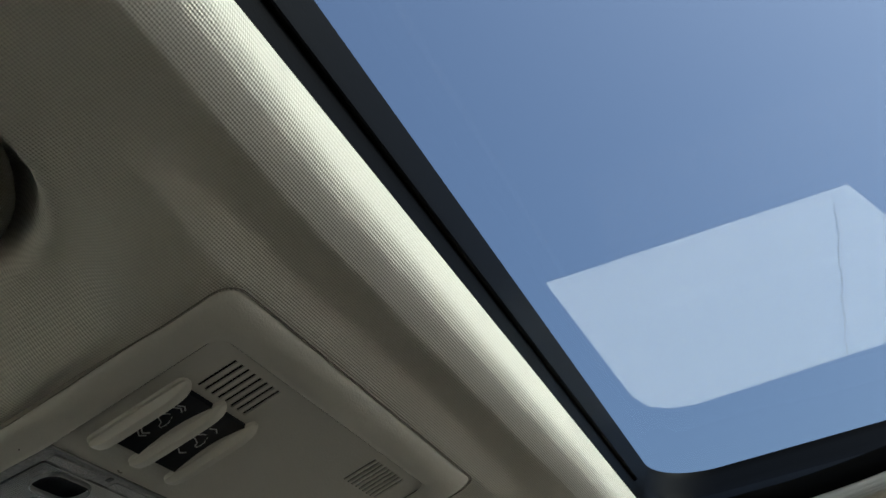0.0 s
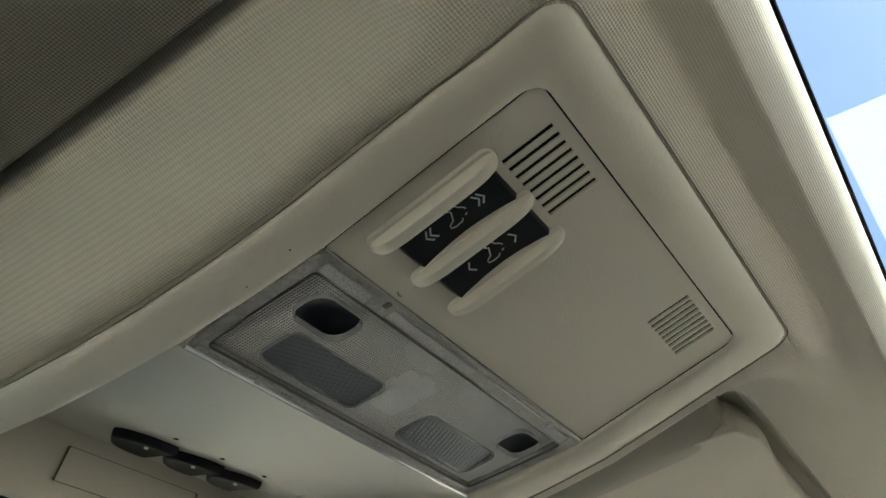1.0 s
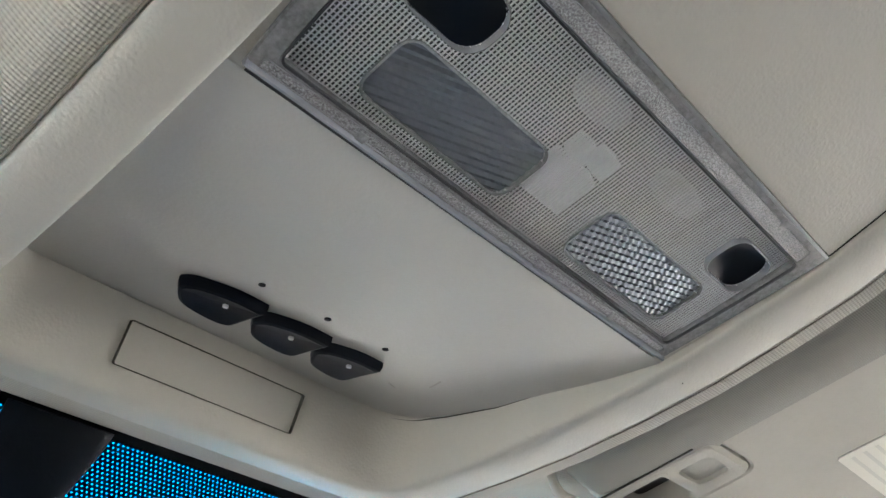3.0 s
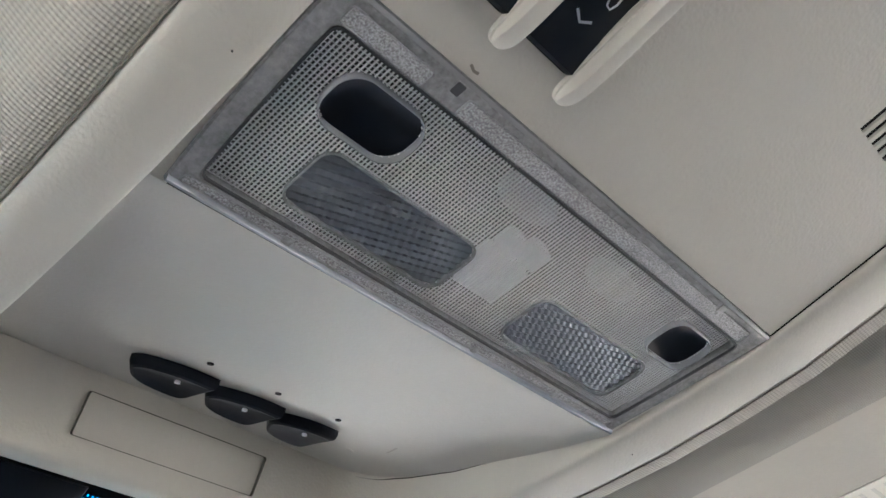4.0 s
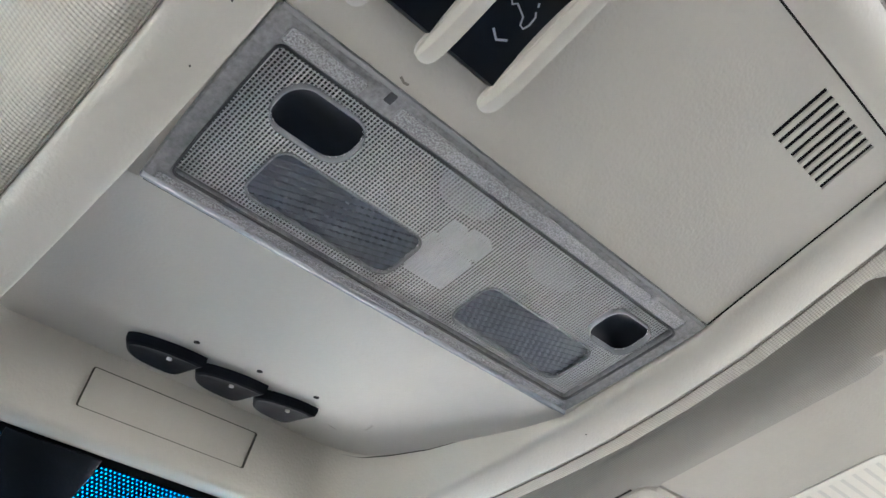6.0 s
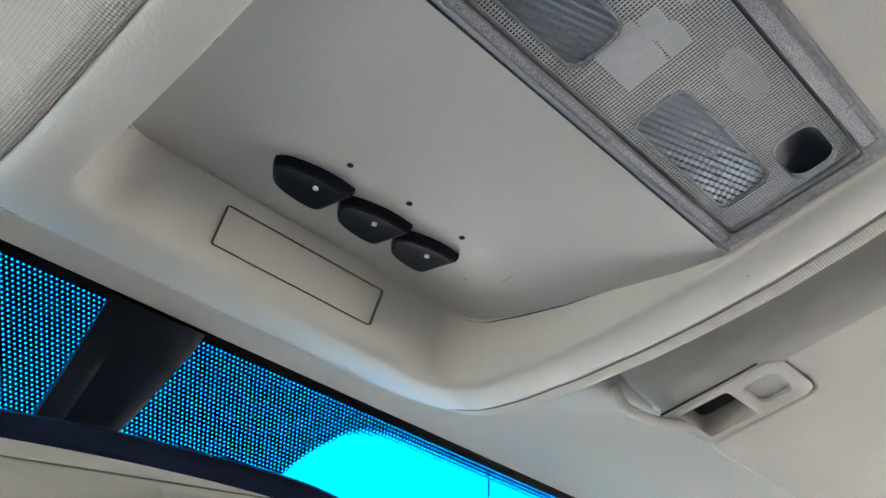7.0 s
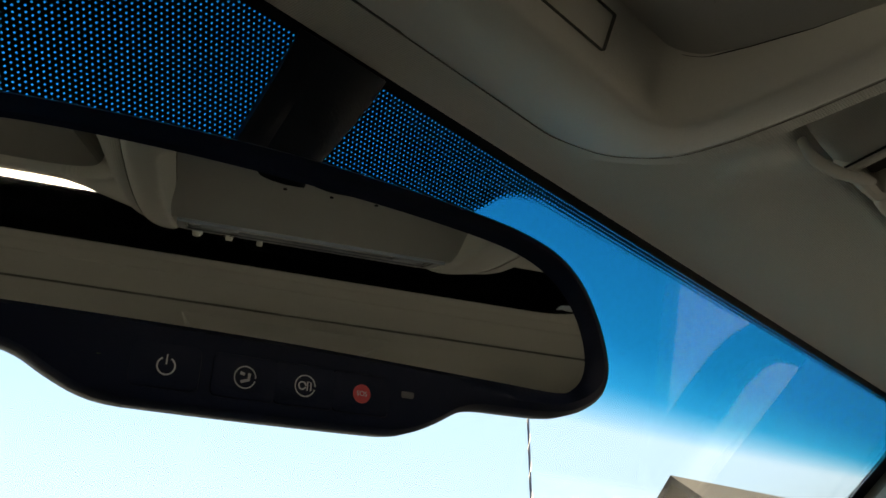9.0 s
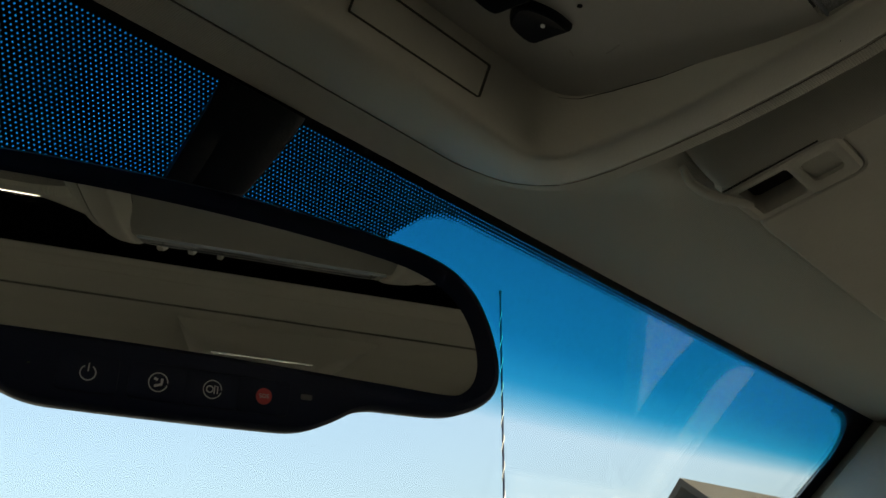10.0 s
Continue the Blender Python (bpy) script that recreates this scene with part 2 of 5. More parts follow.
GLASS_SLOPE = radians(36)


def under(y):
    return curve(y, BOTTOM)


# ---------------------------------------------------------------- ceiling
BASE_Z = [(-0.1175, 1.6645), (-0.1163, 1.6624), (-0.1080, 1.6553), (-0.1072, 1.6548), (-0.099, 1.6535), (-0.09, 1.6530), (-0.075, 1.654), (-0.05, 1.652), (0.0, 1.650), (0.05, 1.648), (0.1, 1.6455), (0.14, 1.644), (0.18, 1.6445), (0.2, 1.6455), (0.23, 1.650), (0.2483, 1.6535)]


def lift(x, y):
    """On the driver's side the front lip of the roof opening lies a little higher."""
    return 0.008 * smooth(-0.08, -0.18, x) * smooth(-0.055, -0.1, y) * smooth(-0.4, -0.2, y)


def lining(x, y):
    ax = abs(x)
    z = curve(y, BASE_Z) - 0.05 * smooth(0.4, 0.75, ax) * smooth(0.2483, 0.1, y)
    # padded surround of the console, rolled over at its outer edge
    pad = under(y) + 0.0022 if y > -0.083 else curve(y, [(-0.1175, 1.6645), (-0.1163, 1.6624), (-0.1080, 1.6553), (-0.1072, 1.6548), (-0.099, 1.6528), (-0.093, 1.6502), (-0.083, 1.6433)])
    if x < 0:
        pad += 0.0025 * (1 - smooth(0.0935, 0.104, ax)) * smooth(-0.06, -0.02, y)
    # pocket in which each visor lies
    px, py = (max(0.0, 0.160 - ax, ax - 0.60), max(0.0, -0.0265 - y, y - 0.128)) if x > 0 else (max(0.0, 0.165 - ax, ax - 0.60), max(0.0, -0.016 - y, y - 0.150))
    z += (0.013 + 0.008 * smooth(-0.01, 0.07, y) if x > 0 else 0.024) * (1 - (smooth(0.0155, 0.0245, math.hypot(px, py)) if x > 0 else smooth(0.0350, 0.0460, math.hypot(px, py)))) * (1 - smooth(0.12, 0.15, y))
    # cloth lowered round the foot of the visor hook, hiding its stalk from the camera
    z -= 0.0095 * math.exp(-((x - 0.146) ** 2 / 0.0008 + (y - 0.150) ** 2 / 0.0005))
    back = 0.07 * (1 - smooth(-0.09, -0.04, y))
    w = 1 - smooth(0.1060, 0.1225 + back, x) if x > 0 else (1 - smooth(0.0945, 0.1240 + back, ax)) ** 1.2
    w *= smooth(-0.1175, -0.085, y)
    w *= 1 - smooth(0.205, 0.2483, y)
    return z * (1 - w) + min(z, pad) * w + lift(x, y)


bm = bmesh.new()
xs = sorted({round(v, 4) for v in [s * (0.085 + 0.002 * i) for i in range(50) for s in (1, -1)] + [s * (0.16 + 0.02 * i) for i in range(30) for s in (1, -1)] + [-0.08 + 0.01 * i for i in range(17)]})
ys = [-0.1175, -0.1163, -0.1120, -0.1080, -0.1072, -0.1045] + [-0.1020 + (HEAD_Y + 0.1020) * i / 172 for i in range(173)]
grid = {(i, j): bm.verts.new((x, y, lining(x, y))) for i, x in enumerate(xs) for j, y in enumerate(ys)}
for i in range(len(xs) - 1):
    for j in range(len(ys) - 1):
        cx, cy = (xs[i] + xs[i + 1]) / 2, (ys[j] + ys[j + 1]) / 2
        if abs(cx) < 0.09 and -0.074 < cy < 0.205:
            continue
        bm.faces.new((grid[i, j], grid[i, j + 1], grid[i + 1, j + 1], grid[i + 1, j]))
# roll and upright face of the sunroof opening
OPEN = rounded(-0.357, 0.357, -0.47, -0.1204, 0.045, 0.045, 60, 10)
OUT = rounded(-0.361, 0.361, -0.474, -0.1175, 0.048, 0.048, 60, 10)
def arch(y):
    """The roof climbs towards the back of the opening."""
    return 0.0275 * smooth(-0.2, -0.474, y)


loft(bm, [[(x, y, 1.6645 + arch(y) + lift(x, y)) for x, y in OUT], [(x * 0.75 + u * 0.25, y * 0.75 + v * 0.25, 1.6655 + arch(y) + lift(x, y)) for (x, y), (u, v) in zip(OUT, OPEN)], [(x * 0.3 + u * 0.7, y * 0.3 + v * 0.7, 1.6682 + arch(y) + lift(x, y)) for (x, y), (u, v) in zip(OUT, OPEN)],
          [(x, y, 1.672 + arch(y) + lift(x, y)) for x, y in OPEN], [(x, y, 1.6887 + arch(y) * 0.2) for x, y in OPEN]])
# lining beside and behind the sunroof, with its shallow cross ribs
RIBS = [(-3.2, 1.62), (-2.6, 1.68), (-1.9, 1.70), (-1.2, 1.706), (-0.985, 1.7055), (-0.968, 1.7175), (-0.955, 1.7175), (-0.945, 1.7035), (-0.9, 1.7045), (-0.72, 1.7035), (-0.70, 1.7035), (-0.688, 1.712), (-0.680, 1.712), (-0.668, 1.7005), (-0.61, 1.701), (-0.60, 1.701), (-0.588, 1.7055), (-0.575, 1.699), (-0.52, 1.696), (-0.474, 1.692)]
xr = [-0.76, -0.6, -0.361, -0.2, 0.0, 0.2, 0.361, 0.6, 0.76]
rows = [[bm.verts.new((x, y, z - 0.05 * smooth(0.6, 0.78, abs(x)))) for x in xr] for y, z in RIBS]
for a, b in zip(rows, rows[1:]):
    for i in range(len(xr) - 1):
        bm.faces.new((a[i], a[i + 1], b[i + 1], b[i]))
def edge_z(x, y):
    """Underside of the lining beside the roof opening."""
    return 1.6647 + arch(y) + lift(x, y) - 0.05 * smooth(0.4, 0.75, abs(x))


for s in (-1, 1):
    strip = [[bm.verts.new((s * x, y, edge_z(s * x, y))) for x in (0.360, 0.45, 0.55, 0.65, 0.76)] for y in [-0.475 + 0.3585 * i / 30 for i in range(31)]]
    for a, b in zip(strip, strip[1:]):
        for i in range(4):
            bm.faces.new((a[i], a[i + 1], b[i + 1], b[i]))
for sx in (-1, 1):
    for sy, cy in ((1, -0.1175), (-1, -0.474)):
        arc = [(sx * (0.313 + 0.048 * math.cos(radians(a))), cy - sy * (0.048 - 0.048 * math.sin(radians(a)))) for a in range(0, 91, 9)]
        for p, q in zip(arc, arc[1:]):
            bm.faces.new([bm.verts.new((x, y, edge_z(x, y))) for x, y in ((sx * 0.362, cy), p, q)])
tagged(part("ceiling", bm, M_CLOTH), "beige knitted cloth headliner with padded console surround", "ceiling", kind="structure")

# proud dark strip over the deep rib groove, drawn for its shade
bm = bmesh.new()
loft(bm, [[(x, y, z - 0.05 * smooth(0.6, 0.78, abs(x))) for y, z in ((-0.957, 1.7060), (-0.957, 1.7018), (-0.9435, 1.7018), (-0.9435, 1.7060))] for x in xr], True, True, True)
tagged(part("trim_seam", bm, M_PLATEGAP, smooth=False), "dark strip standing for the shaded groove across the headliner behind the sunroof", "trim", kind="structure")

# ---------------------------------------------------------------- sunroof
sunroof = thing("sunroof", (0, -0.25, 1.72), "partly open tinted glass sunroof in a black frame", "sunroof")
bm = bmesh.new()
ring_out, ring_in = rounded(-0.358, 0.358, -0.471, -0.1206, 0.045, 0.045, 10, 10), rounded(-0.415, 0.415, -0.43, -0.1235, 0.045, 0.05, 10, 10)
loft(bm, [[(x, y, 1.6889) for x, y in ring_out]] + [[(x * (1 - k) + u * k, y * (1 - k) + v * k, z) for (x, y), (u, v) in zip(ring_out, ring_in)] for k, z in ((0.1, 1.692), (0.35, 1.702), (0.45, 1.7035), (0.6, 1.713), (0.9, 1.726), (1.0, 1.732), (1.03, 1.7345))])
part("frame", bm, M_SEAL, sunroof, "black painted frame and seal")
for s in (-1, 1):
    bm = bmesh.new()
    edge = [(x, y) for x, y in OPEN if s * x > 0.318]
    loft(bm, [[(x * k, y - d, z + arch(y)) for x, y in edge] for k, d, z in ((0.9985, 0.0005, 1.6745), (0.996, 0.001, 1.677), (0.996, 0.001, 1.6885), (0.9985, 0.0005, 1.690))], False)
    part("rail", bm, M_SEAL, sunroof, "black side rail")
bm = bmesh.new()
tube(bm, [(-0.31, -0.1226, 1.7035), (0.31, -0.1226, 1.7035)], 0.0016)
part("seal", bm, M_SEAL, sunroof)


def clear_glass(name, tint, gloss=0.055):
    m, nt, p, out = tree(name)
    nt.nodes.remove(p)
    tr = nod(nt, "ShaderNodeBsdfTransparent", Color=(*tint, 1))
    gl = nod(nt, "ShaderNodeBsdfGlossy", Roughness=0.02)
    lw = nod(nt, "ShaderNodeLayerWeight", Blend=0.5)
    fr = math_node(nt, "ADD", math_node(nt, "MULTIPLY", math_node(nt, "POWER", lw.outputs["Facing"], 5.0), 16 * gloss), gloss)
    mix = nt.nodes.new("ShaderNodeMixShader")
    nt.links.new(fr, mix.inputs[0])
    nt.links.new(tr.outputs[0], mix.inputs[1])
    nt.links.new(gl.outputs[0], mix.inputs[2])
    nt.links.new(mix.outputs[0], out.inputs[0])
    return m, nt, tr


M_ROOFGLASS, _, _ = clear_glass("tinted_roof_glass", (0.365, 0.405, 0.45), 0.006)
bm = bmesh.new()
box(bm, -0.56, 0.56, -0.470, -0.090, 1.7618, 1.7658)
pane = part("pane", bm, M_ROOFGLASS, sunroof, "tinted glass pane", smooth=False)

# whitish speckled translucent sheet, placed under the pane to fit the camera's view
m, nt, p, out = tree("speckled_pale_sheet")
p.inputs["Base Color"].default_value = (0.85, 0.86, 0.86, 1)
p.inputs["Roughness"].default_value = 0.8
nz = nod(nt, "ShaderNodeTexNoise", Scale=160.0, Detail=6.0, Roughness=0.7)
nt.links.new(coords(nt), nz.inputs["Vector"])
nt.links.new(math_node(nt, "ADD", math_node(nt, "MULTIPLY", nz.outputs[0], 0.3), 0.28), p.inputs["Alpha"])
tl = nod(nt, "ShaderNodeBsdfTranslucent", Color=(0.85, 0.87, 0.88, 1))
trn = nod(nt, "ShaderNodeBsdfTransparent")
mx = nt.nodes.new("ShaderNodeMixShader")
nt.links.new(math_node(nt, "ADD", math_node(nt, "MULTIPLY", nz.outputs[0], 0.11), 0.05), mx.inputs[0])
nt.links.new(trn.outputs[0], mx.inputs[1])
nt.links.new(tl.outputs[0], mx.inputs[2])
nt.links.new(mx.outputs[0], out.inputs[0])
M_FILM = m
film = thing("pale_film", (0.22, -0.22, 1.76), "whitish speckled translucent film under the roof glass, placed to fit the camera's view", "film")
bm = bmesh.new()
# sheet with one rounded corner
o = [(0.1370, -0.1289), (0.3075, -0.1360), (0.3323, -0.1426), (0.3469, -0.1566), (0.3530, -0.1748), (0.3469, -0.3265), (0.2001, -0.3216), (0.1449, -0.2973)]
slab(bm, o, 1.7613, 1.7616)
part("sheet", bm, M_FILM, film, smooth=False)
bm = bmesh.new()
pts = [(0.1573 + 0.1917 * t, -0.2897 + 0.0049 * t + 0.0006 * math.sin(23 * t + 1) + 0.0005 * math.sin(61 * t)) for t in [i / 24 for i in range(25)]]
stroke(bm, pts, 0.0008, 1.7610)
part("crease", bm, clear_glass("crease_shade", (0.74, 0.77, 0.80), 0.0)[0], film, "crease in the film")

# ---------------------------------------------------------------- windshield and outside
sl_c, sl_s = math.cos(GLASS_SLOPE), math.sin(GLASS_SLOPE)
GM = Matrix.Translation((0, HEAD_Y, HEAD_Z)) @ Matrix.Rotation(-GLASS_SLOPE, 4, "X")     # glass sheet: x across, y down the slope, z outward
M_WIND, nt, tr = clear_glass("windshield_glass", (0.93, 0.97, 0.98), 0.058)
sep = nt.nodes.new("ShaderNodeSeparateXYZ")
nt.links.new(coords(nt), sep.inputs[0])
ramp = nt.nodes.new("ShaderNodeValToRGB")
side_x = math_node(nt, "POWER", math_node(nt, "DIVIDE", math_node(nt, "ABSOLUTE", sep.outputs[0]), 0.65), 2.0)
nt.links.new(math_node(nt, "MULTIPLY", math_node(nt, "DIVIDE", sep.outputs[1], 0.2), math_node(nt, "ADD", math_node(nt, "MULTIPLY", side_x, 0.55), 1.0)), ramp.inputs[0])
els = ramp.color_ramp.elements
els[0].position, els[0].color = 0.0, (0.0, 0.42, 0.60, 1)
els[1].position, els[1].color = 0.62, (0.965, 0.985, 0.975, 1)
for pos, col in ((0.28, (0.0, 0.48, 0.66, 1)), (0.45, (0.14, 0.62, 0.77, 1))):
    e = els.new(pos)
    e.color = col
nt.links.new(ramp.outputs[0], tr.inputs["Color"])
windshield = thing("windshield", (0, HEAD_Y, HEAD_Z), "raked windshield glass with a blue shade band", "windshield")
bm = bmesh.new()
gl = rounded(-0.70, 0.70, -0.012, 0.86, 0.05, 0.05)
slab(bm, gl, 0.0, 0.005)
me = bpy.data.meshes.new("glass")
bm.to_mesh(me)
bm.free()
me.materials.append(M_WIND)
glass = new("glass", me)
glass.parent = windshield
glass.matrix_basis = Matrix.Rotation(-GLASS_SLOPE, 4, "X")
tagged(glass, "clear glass with a blue shade band along its top")

# black ceramic dot print: a sheet with round gaps on a staggered grid, finer towards its free edge
PITCH = 0.0021
m, nt, p, out = tree("ceramic_dot_print")
p.inputs["Base Color"].default_value = (0.003, 0.0035, 0.005, 1)
p.inputs["Roughness"].default_value = 0.55
p.inputs["Specular IOR Level"].default_value = 0.08
sep = nt.nodes.new("ShaderNodeSeparateXYZ")
nt.links.new(coords(nt), sep.inputs[0])
gx, gy = sep.outputs[0], sep.outputs[1]


def lattice(dx, dy):
    fx = math_node(nt, "SUBTRACT", math_node(nt, "FRACT", math_node(nt, "ADD", math_node(nt, "DIVIDE", gx, PITCH), 500.0 + dx)), 0.5)
    fy = math_node(nt, "MULTIPLY", math_node(nt, "SUBTRACT", math_node(nt, "FRACT", math_node(nt, "ADD", math_node(nt, "DIVIDE", gy, PITCH * 1.732), 500.0 + dy)), 0.5), 1.732)
    return math_node(nt, "SQRT", math_node(nt, "ADD", math_node(nt, "MULTIPLY", fx, fx), math_node(nt, "MULTIPLY", fy, fy)))


dist = math_node(nt, "MINIMUM", lattice(0, 0), lattice(0.5, 0.5))
# the gaps grow towards the free edge until only specks are left
att = nt.nodes.new("ShaderNodeAttribute")
att.attribute_name = "free"
gap = math_node(nt, "LESS_THAN", dist, math_node(nt, "SUBTRACT", 0.63, math_node(nt, "MULTIPLY", att.outputs["Fac"], 0.43)))
trn = nod(nt, "ShaderNodeBsdfTransparent")
mx = nt.nodes.new("ShaderNodeMixShader")
nt.links.new(gap, mx.inputs[0])
nt.links.new(p.outputs[0], mx.inputs[1])
nt.links.new(trn.outputs[0], mx.inputs[2])
nt.links.new(mx.outputs[0], out.inputs[0])
M_FRIT = m
# strip along the header that widens into the patch behind the mirror
EDGE = [(0.0, 0.115), (0.070, 0.115), (0.078, 0.085), (0.084, 0.060), (0.090, 0.042), (0.096, 0.030), (0.103, 0.0200), (0.111, 0.0160), (0.125, 0.0130), (0.22, 0.0118), (0.35, 0.0095), (0.50, 0.0078), (0.70, 0.0070)]
bm = bmesh.new()
free = bm.verts.layers.float.new("free")
cols = sorted({round(s * x, 4) for x in [0.003 * i for i in range(72)] + [0.216 + 0.02 * i for i in range(25)] for s in (-1, 1)})
cols = [x for x in cols if abs(x) < 0.62]
rows = []
for x in cols:
    e = curve(x if x > 0 else max(0.0, -x - 0.075), EDGE)
    soft = 0.010 if e > 0.03 else min(0.007, (e - 0.0037) * 0.9)
    col = []
    for y, f in ((-0.006, 2.0), (0.0024, 2.0), (0.0025, 1.0), (e - soft, 1.0), (e, 0.0)):
        v = bm.verts.new((x, y, -0.0015))
        v[free] = f
        col.append(v)
    rows.append(col)
for a, c in zip(rows, rows[1:]):
    for i in range(4):
        bm.faces.new((a[i], a[i + 1], c[i + 1], c[i]))
# fringe of dots along the rounded corners and the sides
CORNER = [(0.608 + 0.004 * i, 0.0036) for i in range(3)] + [(0.620 + 0.052 * math.sin(radians(a)), 0.0556 - 0.052 * math.cos(radians(a))) for a in range(6, 91, 6)] + [(0.6725 + 0.0003 * i, 0.066 + 0.01 * i) for i in range(60)]
for s in (-1, 1):
    band = []
    for i, p in enumerate(CORNER):
        d = (Vector(CORNER[min(i + 1, len(CORNER) - 1)]) - Vector(CORNER[max(i - 1, 0)])).normalized()
        col = []
        for off, f in ((-0.0002, 2.0), (0.0, 1.0), (0.0035, 1.0), (0.0085, 0.0)):
            v = bm.verts.new((s * (p[0] - d.y * off), p[1] + d.x * off, -0.0017))
            v[free] = f
            col.append(v)
        band.append(col)
    for a, c in zip(band, band[1:]):
        for i in range(3):
            bm.faces.new((a[i], a[i + 1], c[i + 1], c[i]))
me = bpy.data.meshes.new("dot_print")
bm.to_mesh(me)
bm.free()
me.materials.append(M_FRIT)
frit = new("dot_print", me)
frit.parent = windshield
frit.matrix_basis = Matrix.Rotation(-GLASS_SLOPE, 4, "X")
tagged(frit, "black ceramic dot print on the glass")
for s in (-1, 1):
    bm = bmesh.new()
    pts = [(s * x, y, -0.002) for x, y in CORNER] + [(s * 0.70, 0.8, -0.002)]
    outer = [(s * (0.608 + 0.11 * min(1.0, i / 14)), max(-0.012, p[1] - 0.03 * (i < 14)) if i < 20 else p[1], -0.002) for i, p in enumerate(CORNER)] + [(s * 0.75, 0.8, -0.002)]
    loft(bm, [pts, outer], False)
    bmesh.ops.transform(bm, matrix=GM, verts=bm.verts[:])
    part("edge_print", bm, M_RUBBER, windshield, "solid black ceramic border")

# ---------------------------------------------------------------- mirror bracket and mirror
bracket = thing("mirror_bracket", (-0.002, 0.27, 1.64), "black plastic cover running from headliner to mirror", "bracket")
bm = bmesh.new()
sec = []
for t, c, w, h in ((0.004, -0.0038, 0.0207, 0.0014), (0.012, -0.0041, 0.0202, 0.0040), (0.022, -0.0052, 0.0189, 0.0070), (0.035, -0.0068, 0.0174, 0.0092), (0.058, -0.0093, 0.0150, 0.0105), (0.09, -0.0115, 0.0132, 0.0105)):
    sec.append([(c + a * w, t - 0.004, -0.002 - b * h) for a, b in ((-1, 0), (-1, 0.35), (-0.86, 0.55), (-0.62, 0.72), (-0.5, 1), (0.5, 1), (0.8, 0.92), (0.96, 0.75), (1, 0.5), (1, 0))])
vr = loft(bm, sec, True, True, True)
bmesh.ops.transform(bm, matrix=GM, verts=bm.verts[:])
M_COVER = plastic("black_satin_cover", (0.004, 0.0075, 0.015), 0.42, 900.0, 0.15, 0.02, 0.1, 0.22)
part("cover", bm, M_COVER, bracket)

MU, MV, MN = Vector((0.95617, -0.29282, 0)), Vector((-0.04718, -0.15406, 0.98693)), Vector((-0.28900, -0.94367, -0.16112))
MM = Matrix(((MU.x, MV.x, MN.x, -0.02016), (MU.y, MV.y, MN.y, 0.25847), (MU.z, MV.z, MN.z, 1.52461), (0, 0, 0, 1)))
bm = bmesh.new()
tube(bm, [MM @ Vector((-0.003, 0.045, -0.02)), MM @ Vector((-0.003, 0.06, -0.045)), Vector((-0.003, 0.335, 1.602))], 0.011, 14)
part("ball_joint_arm", bm, M_RUBBER, bracket)

mirror = thing("rear_view_mirror", MM.translation, "black rear-view mirror with round call buttons along its chin", "mirror")


def mirror_outline(inset=0.0):
    """Half the outline of the housing, mirrored about its middle."""
    c = -0.003
    half = [(0.0, 0.0738), (0.04, 0.0726), (0.075, 0.0700), (0.095, 0.0668), (0.108, 0.0620), (0.118, 0.0538), (0.125, 0.0420), (0.1290, 0.0300), (0.1300, 0.0200), (0.127, 0.0120), (0.1195, 0.0060), (0.110, 0.0022), (0.100, 0.0008),
            (0.085, 0.0004), (0.074, 0.0001), (0.066, -0.0018), (0.058, -0.0062), (0.050, -0.0098), (0.042, -0.0116), (0.03, -0.0120), (0.0, -0.0122)]
    pts = half + [(-x, y) for x, y in half[-2:0:-1]]
    return [(c + x, y) for x, y in pts]


def glass_outline():
    c = -0.003
    half = [(0.0, 0.0635), (0.04, 0.0627), (0.075, 0.0603), (0.092, 0.0572), (0.103, 0.0522), (0.111, 0.0453), (0.1165, 0.0360), (0.119, 0.0260), (0.1180, 0.0180), (0.1135, 0.0125), (0.106, 0.0102), (0.08, 0.0106), (0.04, 0.0114), (0.0, 0.0118)]
    pts = half + [(-x, y) for x, y in half[-2:0:-1]]
    return [(c + x, y) for x, y in pts]


def inward(pts, d):
    """Moves an outline inward by d along its normals."""
    n = len(pts)
    out = []
    for i, p in enumerate(pts):
        t = Vector(pts[(i + 1) % n]) - Vector(pts[i - 1])
        t.normalize()
        out.append((p[0] + t.y * d, p[1] - t.x * d))
    return out


def flow(pts, n=4):
    """A closed smooth curve through the points."""
    out = []
    k = len(pts)
    for i in range(k):
        p0, p1, p2, p3 = (Vector(pts[(i + d) % k]) for d in (-1, 0, 1, 2))
        for s in range(n):
            t = s / n
            q = 0.5 * (2 * p1 + (p2 - p0) * t + (2 * p0 - 5 * p1 + 4 * p2 - p3) * t * t + (3 * p1 - p0 - 3 * p2 + p3) * t * t * t)
            out.append((q.x, q.y))
    return out


def bend(pts, n=4):
    """A closed curve through unevenly spaced points, with no overshoot."""
    out = []
    k = len(pts)
    for i in range(k):
        p0, p1, p2, p3 = (Vector(pts[(i + d) % k]) for d in (-1, 0, 1, 2))
        g = (p2 - p1).length
        a = ((p1 - p0).normalized() + (p2 - p1).normalized()).normalized() * g
        b = ((p2 - p1).normalized() + (p3 - p2).normalized()).normalized() * g
        for s in range(n):
            t = s / n
            q = p1 * (1 - 3 * t * t + 2 * t ** 3) + a * (t - 2 * t * t + t ** 3) + p2 * (3 * t * t - 2 * t ** 3) + b * (t ** 3 - t * t)
            out.append((q.x, q.y))
    return out


o = flow(mirror_outline())
g = flow(glass_outline())


def lean(x, y):
    """Tilts the glass a degree so its reflections fit the camera's view."""
    return -0.0167 * x - 0.0039 * (y - 0.035)


